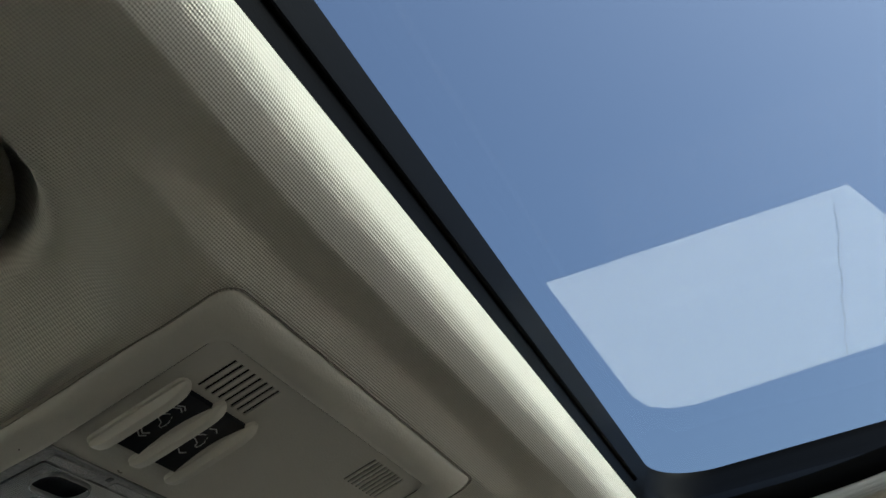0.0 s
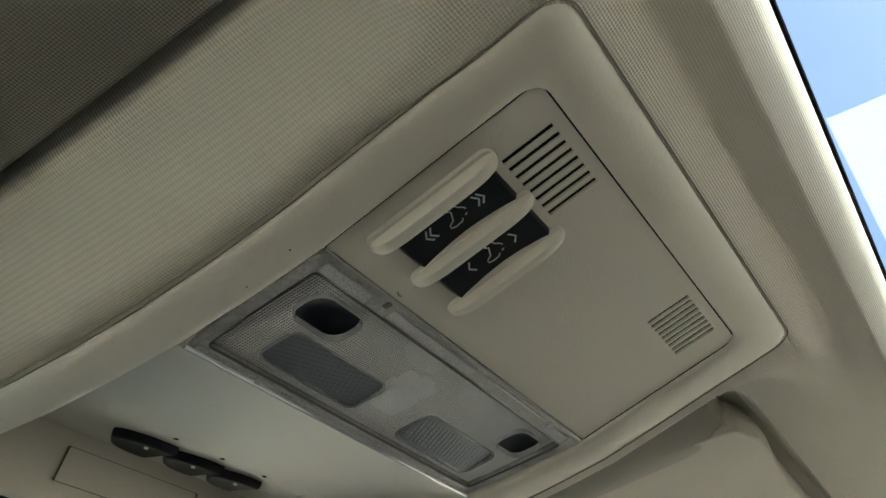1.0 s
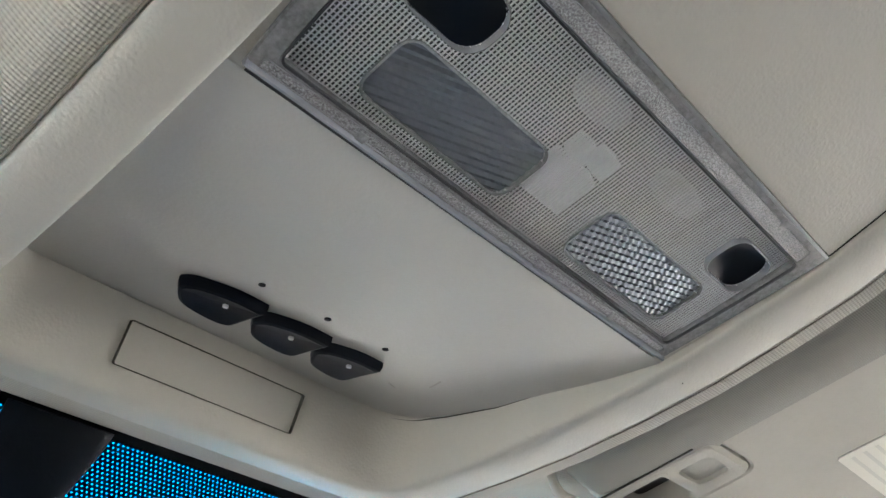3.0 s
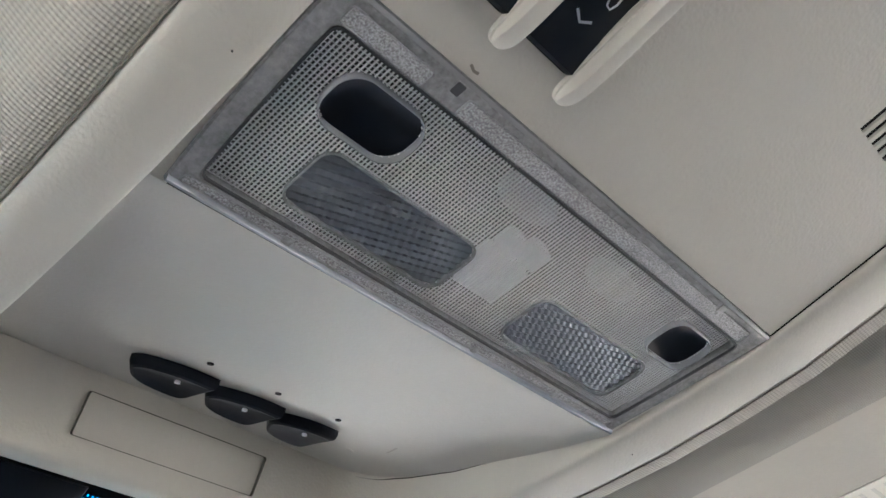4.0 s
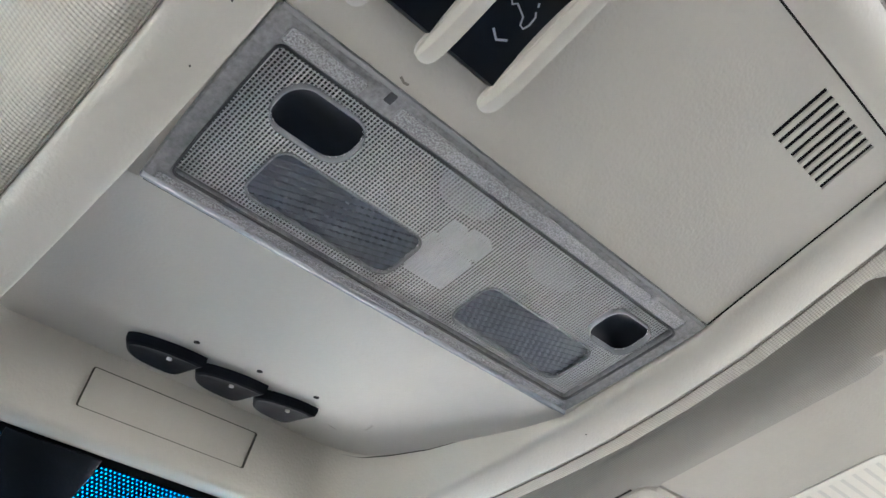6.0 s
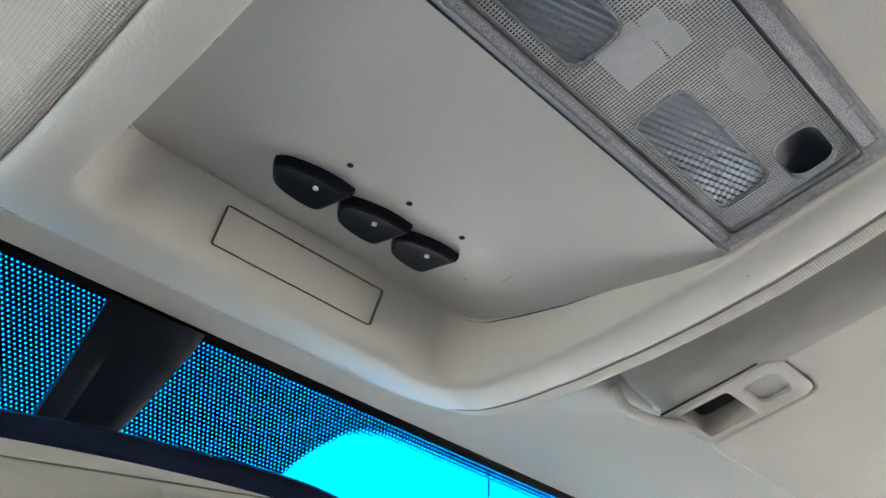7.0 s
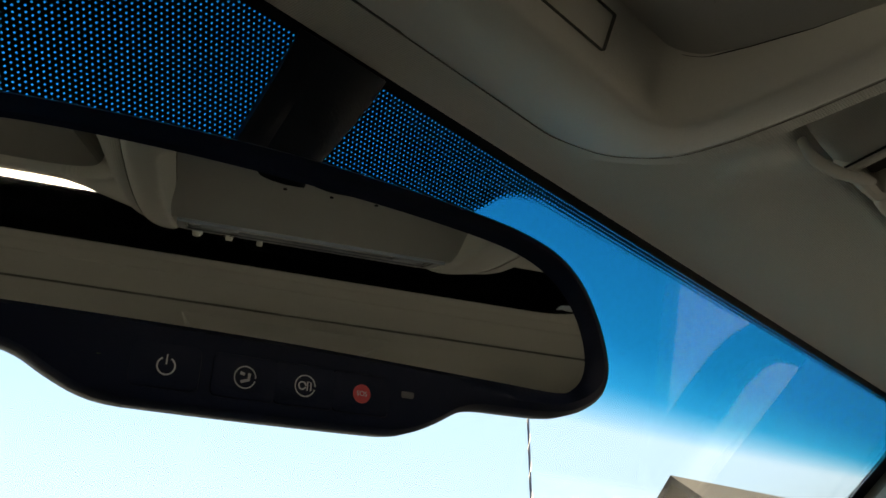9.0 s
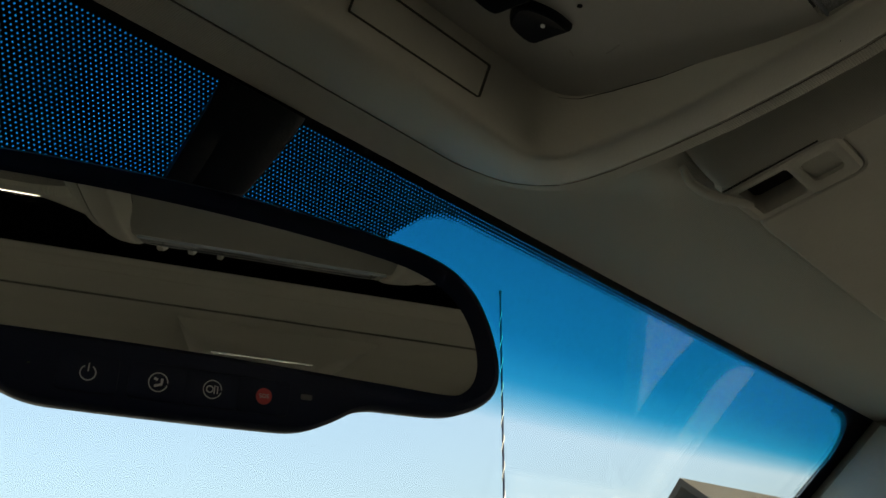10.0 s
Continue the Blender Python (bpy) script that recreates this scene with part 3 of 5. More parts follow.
bm = bmesh.new()
rings = [[(x, y, 0.0012 + lean(x, y)) for x, y in g], [(x, y, 0.0030 + lean(x, y)) for x, y in inward(g, -0.0018)]]
rings += [[(x, y, 0.0030) for x, y in inward(o, 0.004)], [(x, y, 0.0022) for x, y in inward(o, 0.0015)], [(x, y, 0.0) for x, y in o], [(x, y, -0.006) for x, y in o], [(x, y, -0.014) for x, y in inward(o, 0.004)], [(x, y, -0.022) for x, y in inward(o, 0.014)]]
# frame in front and shell behind; the glass outline and the housing outline have different counts, so the front is bridged
front = [bm.verts.new(p) for p in rings[1]]
inner = [bm.verts.new(p) for p in rings[0]]
for i in range(len(g)):
    j = (i + 1) % len(g)
    bm.faces.new((inner[i], inner[j], front[j], front[i]))
vr = loft(bm, rings[2:], True, False, True)
ea = [e for e in bm.edges if e.verts[0] in front and e.verts[1] in front]
eb = [e for e in bm.edges if e.verts[0] in vr[0] and e.verts[1] in vr[0]]
bmesh.ops.bridge_loops(bm, edges=ea + eb)
bmesh.ops.transform(bm, matrix=MM, verts=bm.verts[:])
housing = part("housing", bm, M_RUBBER, mirror, "black moulded housing with a chin")
m, nt, p, out = tree("mirror_silver")
p.inputs["Base Color"].default_value = (0.80, 0.82, 0.80, 1)
p.inputs["Metallic"].default_value = 1.0
p.inputs["Roughness"].default_value = 0.015
M_MIRROR = m
bm = bmesh.new()
gg = inward(g, -0.001)
bm.faces.new([bm.verts.new((x, y, 0.0016 + lean(x, y))) for x, y in gg])
ext = bmesh.ops.extrude_face_region(bm, geom=bm.faces[:])
bmesh.ops.translate(bm, verts=[v for v in ext["geom"] if isinstance(v, bmesh.types.BMVert)], vec=(0, 0, -0.0015))
bmesh.ops.transform(bm, matrix=MM, verts=bm.verts[:])
part("mirror_glass", bm, M_MIRROR, mirror, "silvered reflecting glass", smooth=False)


def chin_button(x, y, icon, material, wide=0.0095):
    bm = bmesh.new()
    slab(bm, rounded(x - wide, x + wide, y - 0.0062, y + 0.0062, 0.002, 0.002, 4, 4), 0.0026, 0.0036, 0.0004, MM)
    b = part("button", bm, M_RUBBER, mirror)
    bm = bmesh.new()
    icon(bm, x, y)
    part("icon", bm, material, b, "printed symbol")


Z = 0.0037


def icon_power(bm, x, y):
    stroke(bm, arc_pts(x, y, 0.0024, 120, 420, 22), 0.00045, Z, MM)
    stroke(bm, [(x, y + 0.0032), (x, y + 0.0004)], 0.00045, Z, MM)


def icon_phone(bm, x, y):
    stroke(bm, arc_pts(x, y, 0.0031, 0, 345, 24), 0.0004, Z, MM)
    stroke(bm, [(x - 0.0015, y + 0.0012), (x - 0.0002, y + 0.0008)], 0.0009, Z, MM)
    stroke(bm, [(x + 0.0012, y + 0.0013), (x + 0.0011, y - 0.0006), (x - 0.0012, y - 0.0014)], 0.0009, Z, MM)


def icon_call(bm, x, y):
    stroke(bm, arc_pts(x, y, 0.0031, 0, 345, 24), 0.00035, Z, MM)
    stroke(bm, arc_pts(x - 0.0009, y, 0.0011, 0, 345, 14), 0.00045, Z, MM)
    stroke(bm, [(x + 0.0007, y - 0.0014), (x + 0.0007, y + 0.0013), (x + 0.0018, y + 0.0011), (x + 0.0018, y - 0.0014)], 0.00045, Z, MM)


def icon_help(bm, x, y):
    slab(bm, arc_pts(x, y, 0.0029, 0, 345, 23), Z, Z + 0.0001, 0.0, MM)


M_ICON = plastic("grey_white_print", (0.56, 0.57, 0.58), 0.5, 600.0, 0.05)
for x, y, f, mt in ((-0.0321, -0.0009, icon_power, M_ICON), (-0.0099, -0.0010, icon_phone, M_ICON), (0.0083, -0.0010, icon_call, M_ICON), (0.0266, -0.0010, icon_help, M_RED)):
    chin_button(x, y, f, mt)
fc = bpy.data.curves.new("lettering", "FONT")
fc.body, fc.size, fc.align_x, fc.align_y, fc.extrude = "SOS", 0.0021, "CENTER", "CENTER", 0.00005
fo = bpy.data.objects.new("lettering", fc)
me = bpy.data.meshes.new_from_object(fo)
bm = bmesh.new()
bm.from_mesh(me)
bmesh.ops.transform(bm, matrix=MM @ Matrix.Translation((0.0266, -0.0010, Z + 0.0002)), verts=bm.verts[:])
part("lettering", bm, M_ICON, mirror, "white printed letters SOS", smooth=False)
bpy.data.objects.remove(fo)
m, nt, p, out = tree("green_lamp")
p.inputs["Base Color"].default_value = (0.10, 0.16, 0.03, 1)
p.inputs["Roughness"].default_value = 0.3
for x, mt in ((-0.0487, m), (0.0426, M_GREY)):
    bm = bmesh.new()
    slab(bm, rounded(x - 0.0022, x + 0.0022, -0.0002, 0.0018, 0.0006, 0.0006, 3, 3), 0.0027, 0.0033, 0.0002, MM)
    part("indicator_lamp", bm, mt, mirror, "small indicator lamp")

# ---------------------------------------------------------------- overhead console
console = thing("overhead_console", (0, 0.05, 1.62), "beige moulded overhead console with lamps, switches and vents", "console")
NS, NC = 40, 14
inner = rounded(-0.0768, 0.0768, -0.0662, 0.1662, 0.006, 0.0140, NS, NC)
outer = rounded(-0.0925, 0.0998, -0.0822, 0.2195, 0.008, 0.022, NS, NC)


bm = bmesh.new()


def mixp(a, b, t):
    return (a[0] + (b[0] - a[0]) * t, a[1] + (b[1] - a[1]) * t)


rings = []


def floor_z(y):
    """Underside of what lies inside the rim: panel, lamp or tray."""
    if y < 0.0:
        return 1.62 - 0.2679 * y
    if y < 0.0525:
        return 1.62 + (1.6135 - 1.62) * y / 0.0525
    return curve(y, PANEL)


def tray(p, t):
    """Inner wall from the rim (t=0) up to the tray (t=1)."""
    k = smooth(0.06, 0.10, p[1])
    f = smooth(0.125, 0.164, p[1])
    q = (p[0] * (1 - 0.05 * k), p[1] - 0.0132 * f)
    r = mixp(p, q, t)
    return (r[0], r[1], under(p[1]) + 0.0008 + (floor_z(q[1]) + 0.0012 - under(p[1]) - 0.0008) * t)


for t in (1.0, 0.85, 0.6, 0.35, 0.15, 0.05):
    rings.append([tray(p, t) for p in inner])
for t, dz in ((0.02, 0.0003), (0.07, -0.0003), (0.2, -0.0006), (0.4, -0.0006), (0.6, -0.0002), (0.78, 0.0006), (0.9, 0.0016), (0.97, 0.003), (1.0, 0.0052), (1.0, 0.009)):
    rings.append([(*mixp(a, b, t), under(mixp(a, b, t)[1]) + dz) for a, b in zip(inner, outer)])
loft(bm, rings)
part("bezel", bm, M_PLASTIC, console, "grained beige bezel with rounded corners", angle=50)

# thin dark ribbon drawn where the seam lies in shade
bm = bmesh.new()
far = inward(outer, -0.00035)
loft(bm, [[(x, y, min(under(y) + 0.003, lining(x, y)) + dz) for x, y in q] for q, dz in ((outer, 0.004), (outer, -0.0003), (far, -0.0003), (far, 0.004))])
part("seam", bm, M_SHADESCUFF, console, "dark strip painted in as shade between bezel and cloth", smooth=False)

# tray in front of the lamp
bm = bmesh.new()
ty = [0.0529 + 0.1020 * i / 40 for i in range(41)]
loft(bm, [[(-0.0765 + 0.153 * i / 24, y, curve(y, PANEL)) for i in range(25)] for y in ty], False)
part("tray_panel", bm, M_TRAY, console, "smooth beige tray panel")

# dark joint where the tray panel meets the side walls
for s in (-1, 1):
    run = sorted((p for p in inner if s * p[0] > 0.06 and 0.054 < p[1] < 0.1640), key=lambda p: p[1])
    bm = bmesh.new()
    loft(bm, [[Vector(tray(p, 0.908 + t * smooth(0.163, 0.140, p[1]))) + Vector((-s * d, -d * 0.4, -0.0001)) for t, d in ((0.0, 0.00005), (0.001, 0.0003), (0.017, 0.0003), (0.018, 0.00005))] for p in run], False)
    part("tray_joint", bm, M_LINE, console, "thin dark joint beside the tray panel", smooth=False)

# rear panel with two slotted grilles and the switch opening
SLOT = 0.0019
holes = []
for x0, x1, n in ((-0.0616, -0.0362, 8), (0.0362, 0.0616, 9)):
    for i in range(n):
        x = x0 + (x1 - x0) * i / (n - 1)
        holes.append((x - SLOT / 2, x + SLOT / 2, -0.0642, -0.0484))
holes.append((-0.0655, -0.0308, -0.0458, -0.0128))
bm = bmesh.new()
holed(bm, [-0.0757, 0.0757], [-0.0679, -0.0008], holes, 0.0, 0.0008, CF)
loft(bm, [[CF @ Vector((x, y, z)) for x, y in rounded(-0.0757, 0.0757, -0.0679, -0.0008, 0.0012, 0.0012, 10, 4)] for z in (0.0, 0.006)])
bmesh.ops.remove_doubles(bm, verts=bm.verts[:], dist=1e-6)
panel = part("rear_panel", bm, M_PANEL, console, "smooth beige switch panel with slotted grilles", smooth=False)
# dark sheet close behind the grille slots, standing for their shade
bm = bmesh.new()
box(bm, -0.070, 0.070, -0.0675, -0.0465, 0.0009, 0.004, 0.0, CF)
box(bm, -0.0785, 0.0785, -0.0705, 0.0005, 0.0072, 0.009, 0.0, CF)
part("slot_shade_sheet", bm, M_SLOT, console, smooth=False)

# dark strip laid in for the shaded gap round the panel
bm = bmesh.new()
a, b = rounded(-0.0757, 0.0757, -0.0679, -0.0002, 0.0012, 0.0012, 10, 4), rounded(-0.0767, 0.0767, -0.0689, -0.0002, 0.0016, 0.0012, 10, 4)
loft(bm, [[CF @ Vector((*p, z)) for p in q] for q, z in ((a, 0.0012), (a, 0.00015), (b, 0.00015), (b, 0.0012))])
part("panel_seam", bm, M_SLOT, console, "dark strip standing for the shaded gap round the switch panel", smooth=False)

# two rocker switches between three raised fins
for cx in (-0.0568, -0.0372):
    bm = bmesh.new()
    prof = [(-0.0458, 0.0045), (-0.0456, 0.0), (-0.0448, -0.0012), (-0.040, -0.0003), (-0.034, 0.0004), (-0.0293, 0.0006), (-0.024, 0.0003), (-0.018, -0.0004), (-0.0138, -0.0012), (-0.0130, 0.0), (-0.0128, 0.0045)]
    loft(bm, [[CF @ Vector((x, y, z + dz)) for y, z in prof] for x, dz in ((cx - 0.0076, 0.0008), (cx - 0.0072, 0), (cx, 0), (cx + 0.0072, 0), (cx + 0.0076, 0.0008))], False)
    sw = part("rocker_switch", bm, M_BLACK, console, "black scooped rocker switch")

    def scoop(y):
        return float(np.interp(y, [p[0] for p in prof], [p[1] for p in prof])) - 0.00015

    def ink(pts, w=0.00045, grow=1.0):
        pts = [Vector((cx + (p[0] - cx) * grow, -0.0295 + (p[1] + 0.0295) * grow)) for p in pts]
        rows_ = []
        for i, p in enumerate(pts):
            d = (pts[min(i + 1, len(pts) - 1)] - pts[max(i - 1, 0)]).normalized()
            s = Vector((-d.y, d.x)) * w / 2
            rows_.append([CF @ Vector((q.x, q.y, scoop(q.y) + dz)) for q, dz in ((p + s, 0.0001), (p + s, 0), (p - s, 0), (p - s, 0.0001))])
        loft(bm, rows_, True, True, True)

    def chevron(y, s):
        ink([(cx - 0.0022, y), (cx, y + s * 0.0014), (cx + 0.0022, y)], 0.00056)
    marks = [(-0.0228, 1), (-0.0362, -1)] + ([(-0.0213, 1), (-0.0377, -1)] if cx < -0.05 else [])
    for y, s in marks:
        bm = bmesh.new()
        chevron(y, s)
        part("chevron", bm, M_WHITE, sw, "white printed chevron", smooth=False)
    # outline of a car body with a lifting roof panel
    bm = bmesh.new()
    ink([(cx + 0.0002, -0.0332), (cx - 0.0008, -0.0328), (cx - 0.0018, -0.0318), (cx - 0.0034, -0.0312), (cx - 0.0036, -0.0296), (cx - 0.0026, -0.0288), (cx - 0.0018, -0.0296), (cx + 0.0012, -0.0284), (cx + 0.0020, -0.0268), (cx + 0.0031, -0.0266),
         (cx + 0.0036, -0.0280), (cx + 0.0034, -0.0300), (cx + 0.0026, -0.0308)], 0.00042, 1.0)
    ink([(cx + 0.0022, -0.0318), (cx + 0.0017, -0.0326)], 0.00042, 1.0)
    part("car_symbol", bm, M_WHITE, sw, "white printed car outline", smooth=False)


def fin(left, right, flange_l, flange_r, drop):
    """A finger guard: a narrow foot on the panel, steep flanks and a bevelled crest that sinks towards both ends."""
    bm = bmesh.new()
    rings = []
    n = 40
    mid, half = (left + right) / 2, (right - left) / 2
    for i in range(n + 1):
        t = i / n
        y = -0.0284 - 0.0203 * math.cos(math.pi * t)
        k = abs(y + 0.0284) / 0.0203
        plan = math.sqrt(max(0.0, 1 - (max(0.0, k - 0.86) / 0.14) ** 2)) * 0.86 + 0.14
        h = 0.0015 + drop * 0.88 * (1 - k ** 6.0) ** 0.8
        w = half * plan
        fl, fr = flange_l * plan, flange_r * plan
        foot = min(0.0012, h * 0.5)
        rings.append([CF @ Vector((mid + u, y, z)) for u, z in (
            (-w - fl, 0.001), (-w - fl, -foot * 0.6), (-w - fl * 0.85, -foot), (-w * 1.02, -foot * 1.15), (-w * 0.97, -h * 0.86), (-w * 0.86, -h * 0.97), (-w * 0.6, -h),
            (w * 0.6, -h), (w * 0.86, -h * 0.97), (w * 0.97, -h * 0.86), (w * 1.02, -foot * 1.15), (w + fr * 0.85, -foot), (w + fr, -foot * 0.6), (w + fr, 0.001))])
    loft(bm, rings, True, True, True)
    part("fin", bm, M_FIN, console, "pale raised finger guard", angle=32)


fin(-0.0688, -0.0643, 0.0012, 0.0002, 0.0042)
fin(-0.0492, -0.0452, 0.0005, 0.0005, 0.0036)
fin(-0.0303, -0.0269, 0.0004, 0.0016, 0.0040)

# map lamp: frosted rim, ribbed lens, two prismatic windows, two dark rocker openings
LF = CF @ Matrix.Translation((0, 0, -0.0008)) @ Matrix.Rotation(math.atan2(0.0073, 0.0524), 4, "X")
m, nt, p, out = tree("clear_moulded_plastic")
p.inputs["Base Color"].default_value = (0.55, 0.57, 0.60, 1)
p.inputs["Roughness"].default_value = 0.08
p.inputs["Specular IOR Level"].default_value = 1.0
p.inputs["Alpha"].default_value = 0.5
M_CLEAR = m
m, nt, p, out = tree("clear_lens_edge")
p.inputs["Base Color"].default_value = (0.52, 0.56, 0.62, 1)
p.inputs["Roughness"].default_value = 0.05
p.inputs["Specular IOR Level"].default_value = 1.0
p.inputs["Metallic"].default_value = 0.3
p.inputs["Alpha"].default_value = 0.85
M_EDGE = m
m, nt, p, out = tree("frosted_lens_rim")
p.inputs["Roughness"].default_value = 0.34
p.inputs["Specular IOR Level"].default_value = 0.6
p.inputs["Alpha"].default_value = 0.6
mottle(nt, p, (0.40, 0.41, 0.425), 700.0, 0.7, 0.55, 60.0)
g = nod(nt, "ShaderNodeTexNoise", Scale=900.0, Detail=3.0)
nt.links.new(coords(nt), g.inputs["Vector"])
bump(nt, p, g.outputs[0], 0.6, 0.0006)
M_RIM = m
# stippled clear plates: pale grains on a dark ground
m, nt, p, out = tree("stippled_clear_plastic")
p.inputs["Roughness"].default_value = 0.2
p.inputs["Specular IOR Level"].default_value = 0.9
g = nod(nt, "ShaderNodeTexNoise", Scale=2500.0, Detail=2.0)
nt.links.new(coords(nt), g.inputs["Vector"])
b = nod(nt, "ShaderNodeTexNoise", Scale=55.0, Detail=3.0)
nt.links.new(coords(nt), b.inputs["Vector"])
grain = math_node(nt, "ADD", g.outputs[0], math_node(nt, "MULTIPLY", b.outputs[0], 0.28))
ramp = nt.nodes.new("ShaderNodeValToRGB")
ramp.color_ramp.elements[0].position, ramp.color_ramp.elements[0].color = 0.50, (0.19, 0.195, 0.205, 1)
ramp.color_ramp.elements[1].position, ramp.color_ramp.elements[1].color = 0.82, (0.41, 0.42, 0.435, 1)
nt.links.new(grain, ramp.inputs[0])
nt.links.new(ramp.outputs[0], p.inputs["Base Color"])
bump(nt, p, g.outputs[0], 0.8, 0.0005)
M_STIPPLE = m
M_SHEEN = plastic("lens_sheen_grey", (0.42, 0.43, 0.45), 0.4, 400.0, 0.1, 0.1, 0.3)
M_LAMPIN = plastic("grey_lamp_interior", (0.054, 0.057, 0.065), 0.5, 400.0, 0.1, 0.05, 0.15)
M_PRISM = plastic("prismatic_lens", (0.35, 0.38, 0.43), 0.27, 900.0, 0.02, 0.02, 0.05, 0.5, 0.65)
lamp = part("lamp_housing", box(bmesh.new(), -0.080, 0.080, -0.004, 0.0560, 0.0075, 0.016, 0.0, LF), M_LAMPIN, console, "grey lamp interior behind the lens", smooth=False)


def side(y):
    return 0.0762 - 0.0026 * (y / 0.0525) ** 2


bm = bmesh.new()
oo = [(side(p[1]) / 0.0762 * p[0], p[1]) for p in rounded(-0.0762, 0.0762, 0.0003, 0.0525, 0.0008, 0.0008, 12, 4)]
ii = [(side(p[1]) / 0.0762 * p[0], p[1]) for p in rounded(-0.0708, 0.0708, 0.0072, 0.0472, 0.0016, 0.0016, 12, 4)]
loft(bm, [[LF @ Vector((*p, z)) for p in q] for q, z in ((oo, 0.005), (oo, 0.0004), ([mixp(a, b, 0.08) for a, b in zip(oo, ii)], 0.0), ([mixp(a, b, 0.85) for a, b in zip(oo, ii)], 0.0), (ii, 0.0008), (ii, 0.004))])
part("lens_rim", bm, M_RIM, lamp, "frosted clear rim")
bm = bmesh.new()
loft(bm, [[LF @ Vector((x, 0.0508 + 0.0018 * u - 0.0004 * (x / 0.0735) ** 2, 0.0012 - 0.0022 * v)) for u, v in ((0, 0), (0.15, 0.6), (0.45, 0.95), (0.75, 0.95), (0.95, 0.6), (1.05, 0))] for x in [-0.0737 + 0.1474 * i / 16 for i in range(17)]], True, True, True)
part("lens_edge", bm, M_EDGE, lamp, "bright front edge of the lens")
part("back_edge", box(bmesh.new(), -0.0757, 0.0757, -0.0005, 0.0006, 0.0, 0.0010, 0.0003, LF), M_CLEAR, lamp, "clear back edge of the lens")
for s in (-1, 1):
    a, b = sorted((s * 0.0722, s * 0.0780))
    part("lens_seat", box(bmesh.new(), a, b, 0.0, 0.0540, 0.0012, 0.0040, 0.0, LF), M_PANEL, console, "beige ledge behind the lens rim", smooth=False)
# raised plates on the rim and the groove round the ribbed field
for x0, x1, y0, y1 in ((-0.0715, -0.0515, 0.0022, 0.0064), (-0.0425, 0.0690, 0.0020, 0.0064), (-0.0715, 0.0700, 0.0482, 0.0506)):
    bm = bmesh.new()
    a, b = rounded(x0, x1, y0, y1, 0.001, 0.001, 8, 4), rounded(x0 + 0.00015, x1 - 0.00015, y0 + 0.00015, y1 - 0.00015, 0.0008, 0.0008, 8, 4)
    c = rounded(x0 + 0.0003, x1 - 0.0003, y0 + 0.0003, y1 - 0.0003, 0.0006, 0.0006, 8, 4)
    loft(bm, [[LF @ Vector((*p, z)) for p in q] for q, z in ((a, 0.0002), (a, -0.0002), (b, -0.0004), (c, -0.0002), (c, 0.0002))])
    part("rim_bead", bm, M_CLEAR, lamp, "clear bead round the rim plate")
    bm = bmesh.new()
    slab(bm, c, -0.0001, 0.0003, 0.0, LF)
    part("rim_plate", bm, M_STIPPLE, lamp, "stippled clear plate on the rim", smooth=False)
bm = bmesh.new()
g2 = inward(ii, 0.0005)
loft(bm, [[LF @ Vector((*p, z)) for p in q] for q, z in ((ii, 0.0006), (ii, -0.0001), (g2, -0.0001), (g2, 0.0006))])
part("lens_groove", bm, M_LAMPIN, lamp, "dark groove round the ribbed field", smooth=False)
# little catches along the rim
for x0, x1, y in ((0.052, 0.0545, 0.0021), (-0.047, -0.0445, 0.0503), (0.0440, 0.0462, 0.0503), (0.012, 0.014, 0.0503)):
    bm = bmesh.new()
    box(bm, x0, x1, y - 0.0013, y + 0.0013, -0.0004, 0.001, 0.0003, LF)
    part("catch", bm, M_RIM, lamp)

CUT = [(-0.0626, -0.0420, 0.0116, 0.0241, 0.0052), (0.0494, 0.0672, 0.0116, 0.0240, 0.0045), (-0.0537, -0.0098, 0.0281, 0.0434, 0.0035), (0.0150, 0.0598, 0.0285, 0.0441, 0.0035)]


def cut_span(x, c):
    """The stretch of y that a rounded opening takes out at x."""
    x0, x1, y0, y1, r = c
    if not x0 < x < x1:
        return None
    d = max(x0 + r - x, x - (x1 - r), 0.0)
    k = r - math.sqrt(max(0.0, r * r - d * d))
    return (y0 + k, y1 - k)


# fine lattice: rounded ribs from back to front, and thinner ribs across them
RIB = 0.00098
NX, NY = int(0.1404 / RIB), int(0.0392 / RIB)
verts, faces = [], []


def bar(quad):
    """One ridge: two rails and a crest, as two long faces and a flat between."""
    k = len(verts)
    verts.extend(LF @ Vector(v) for v in quad)
    faces.extend(((k, k + 1, k + 5, k + 4), (k + 1, k + 2, k + 6, k + 5), (k + 2, k + 3, k + 7, k + 6)))


for i in range(NX):
    x0 = -0.0702 + i * RIB
    spans, y = [], 0.0076
    for q in sorted(q for q in (cut_span(x0 + RIB / 2, c) for c in CUT) if q):
        spans.append((y, q[0]))
        y = q[1]
    for u, v in spans + [(y, 0.0468)]:
        if v - u > 0.0003:
            bar([(x0 + RIB * f, yy, z) for yy in (u, v) for f, z in ((0.29, 0.0023), (0.38, 0.0020), (0.62, 0.0020), (0.71, 0.0023))])
for j in range(NY + 1):
    y = 0.0078 + j * RIB
    spans, x = [], -0.0702
    for c in sorted(CUT):
        x0, x1, y0, y1, r = c
        if y0 < y < y1:
            d = max(y0 + r - y, y - (y1 - r), 0.0)
            k = r - math.sqrt(max(0.0, r * r - d * d))
            spans.append((x, x0 + k))
            x = x1 - k
    for u, v in spans + [(x, 0.0702)]:
        bar([(xx, y + RIB * f, z) for xx in (u, v) for f, z in ((-0.13, 0.00245), (-0.08, 0.0023), (0.08, 0.0023), (0.13, 0.00245))])
me = bpy.data.meshes.new("lattice")
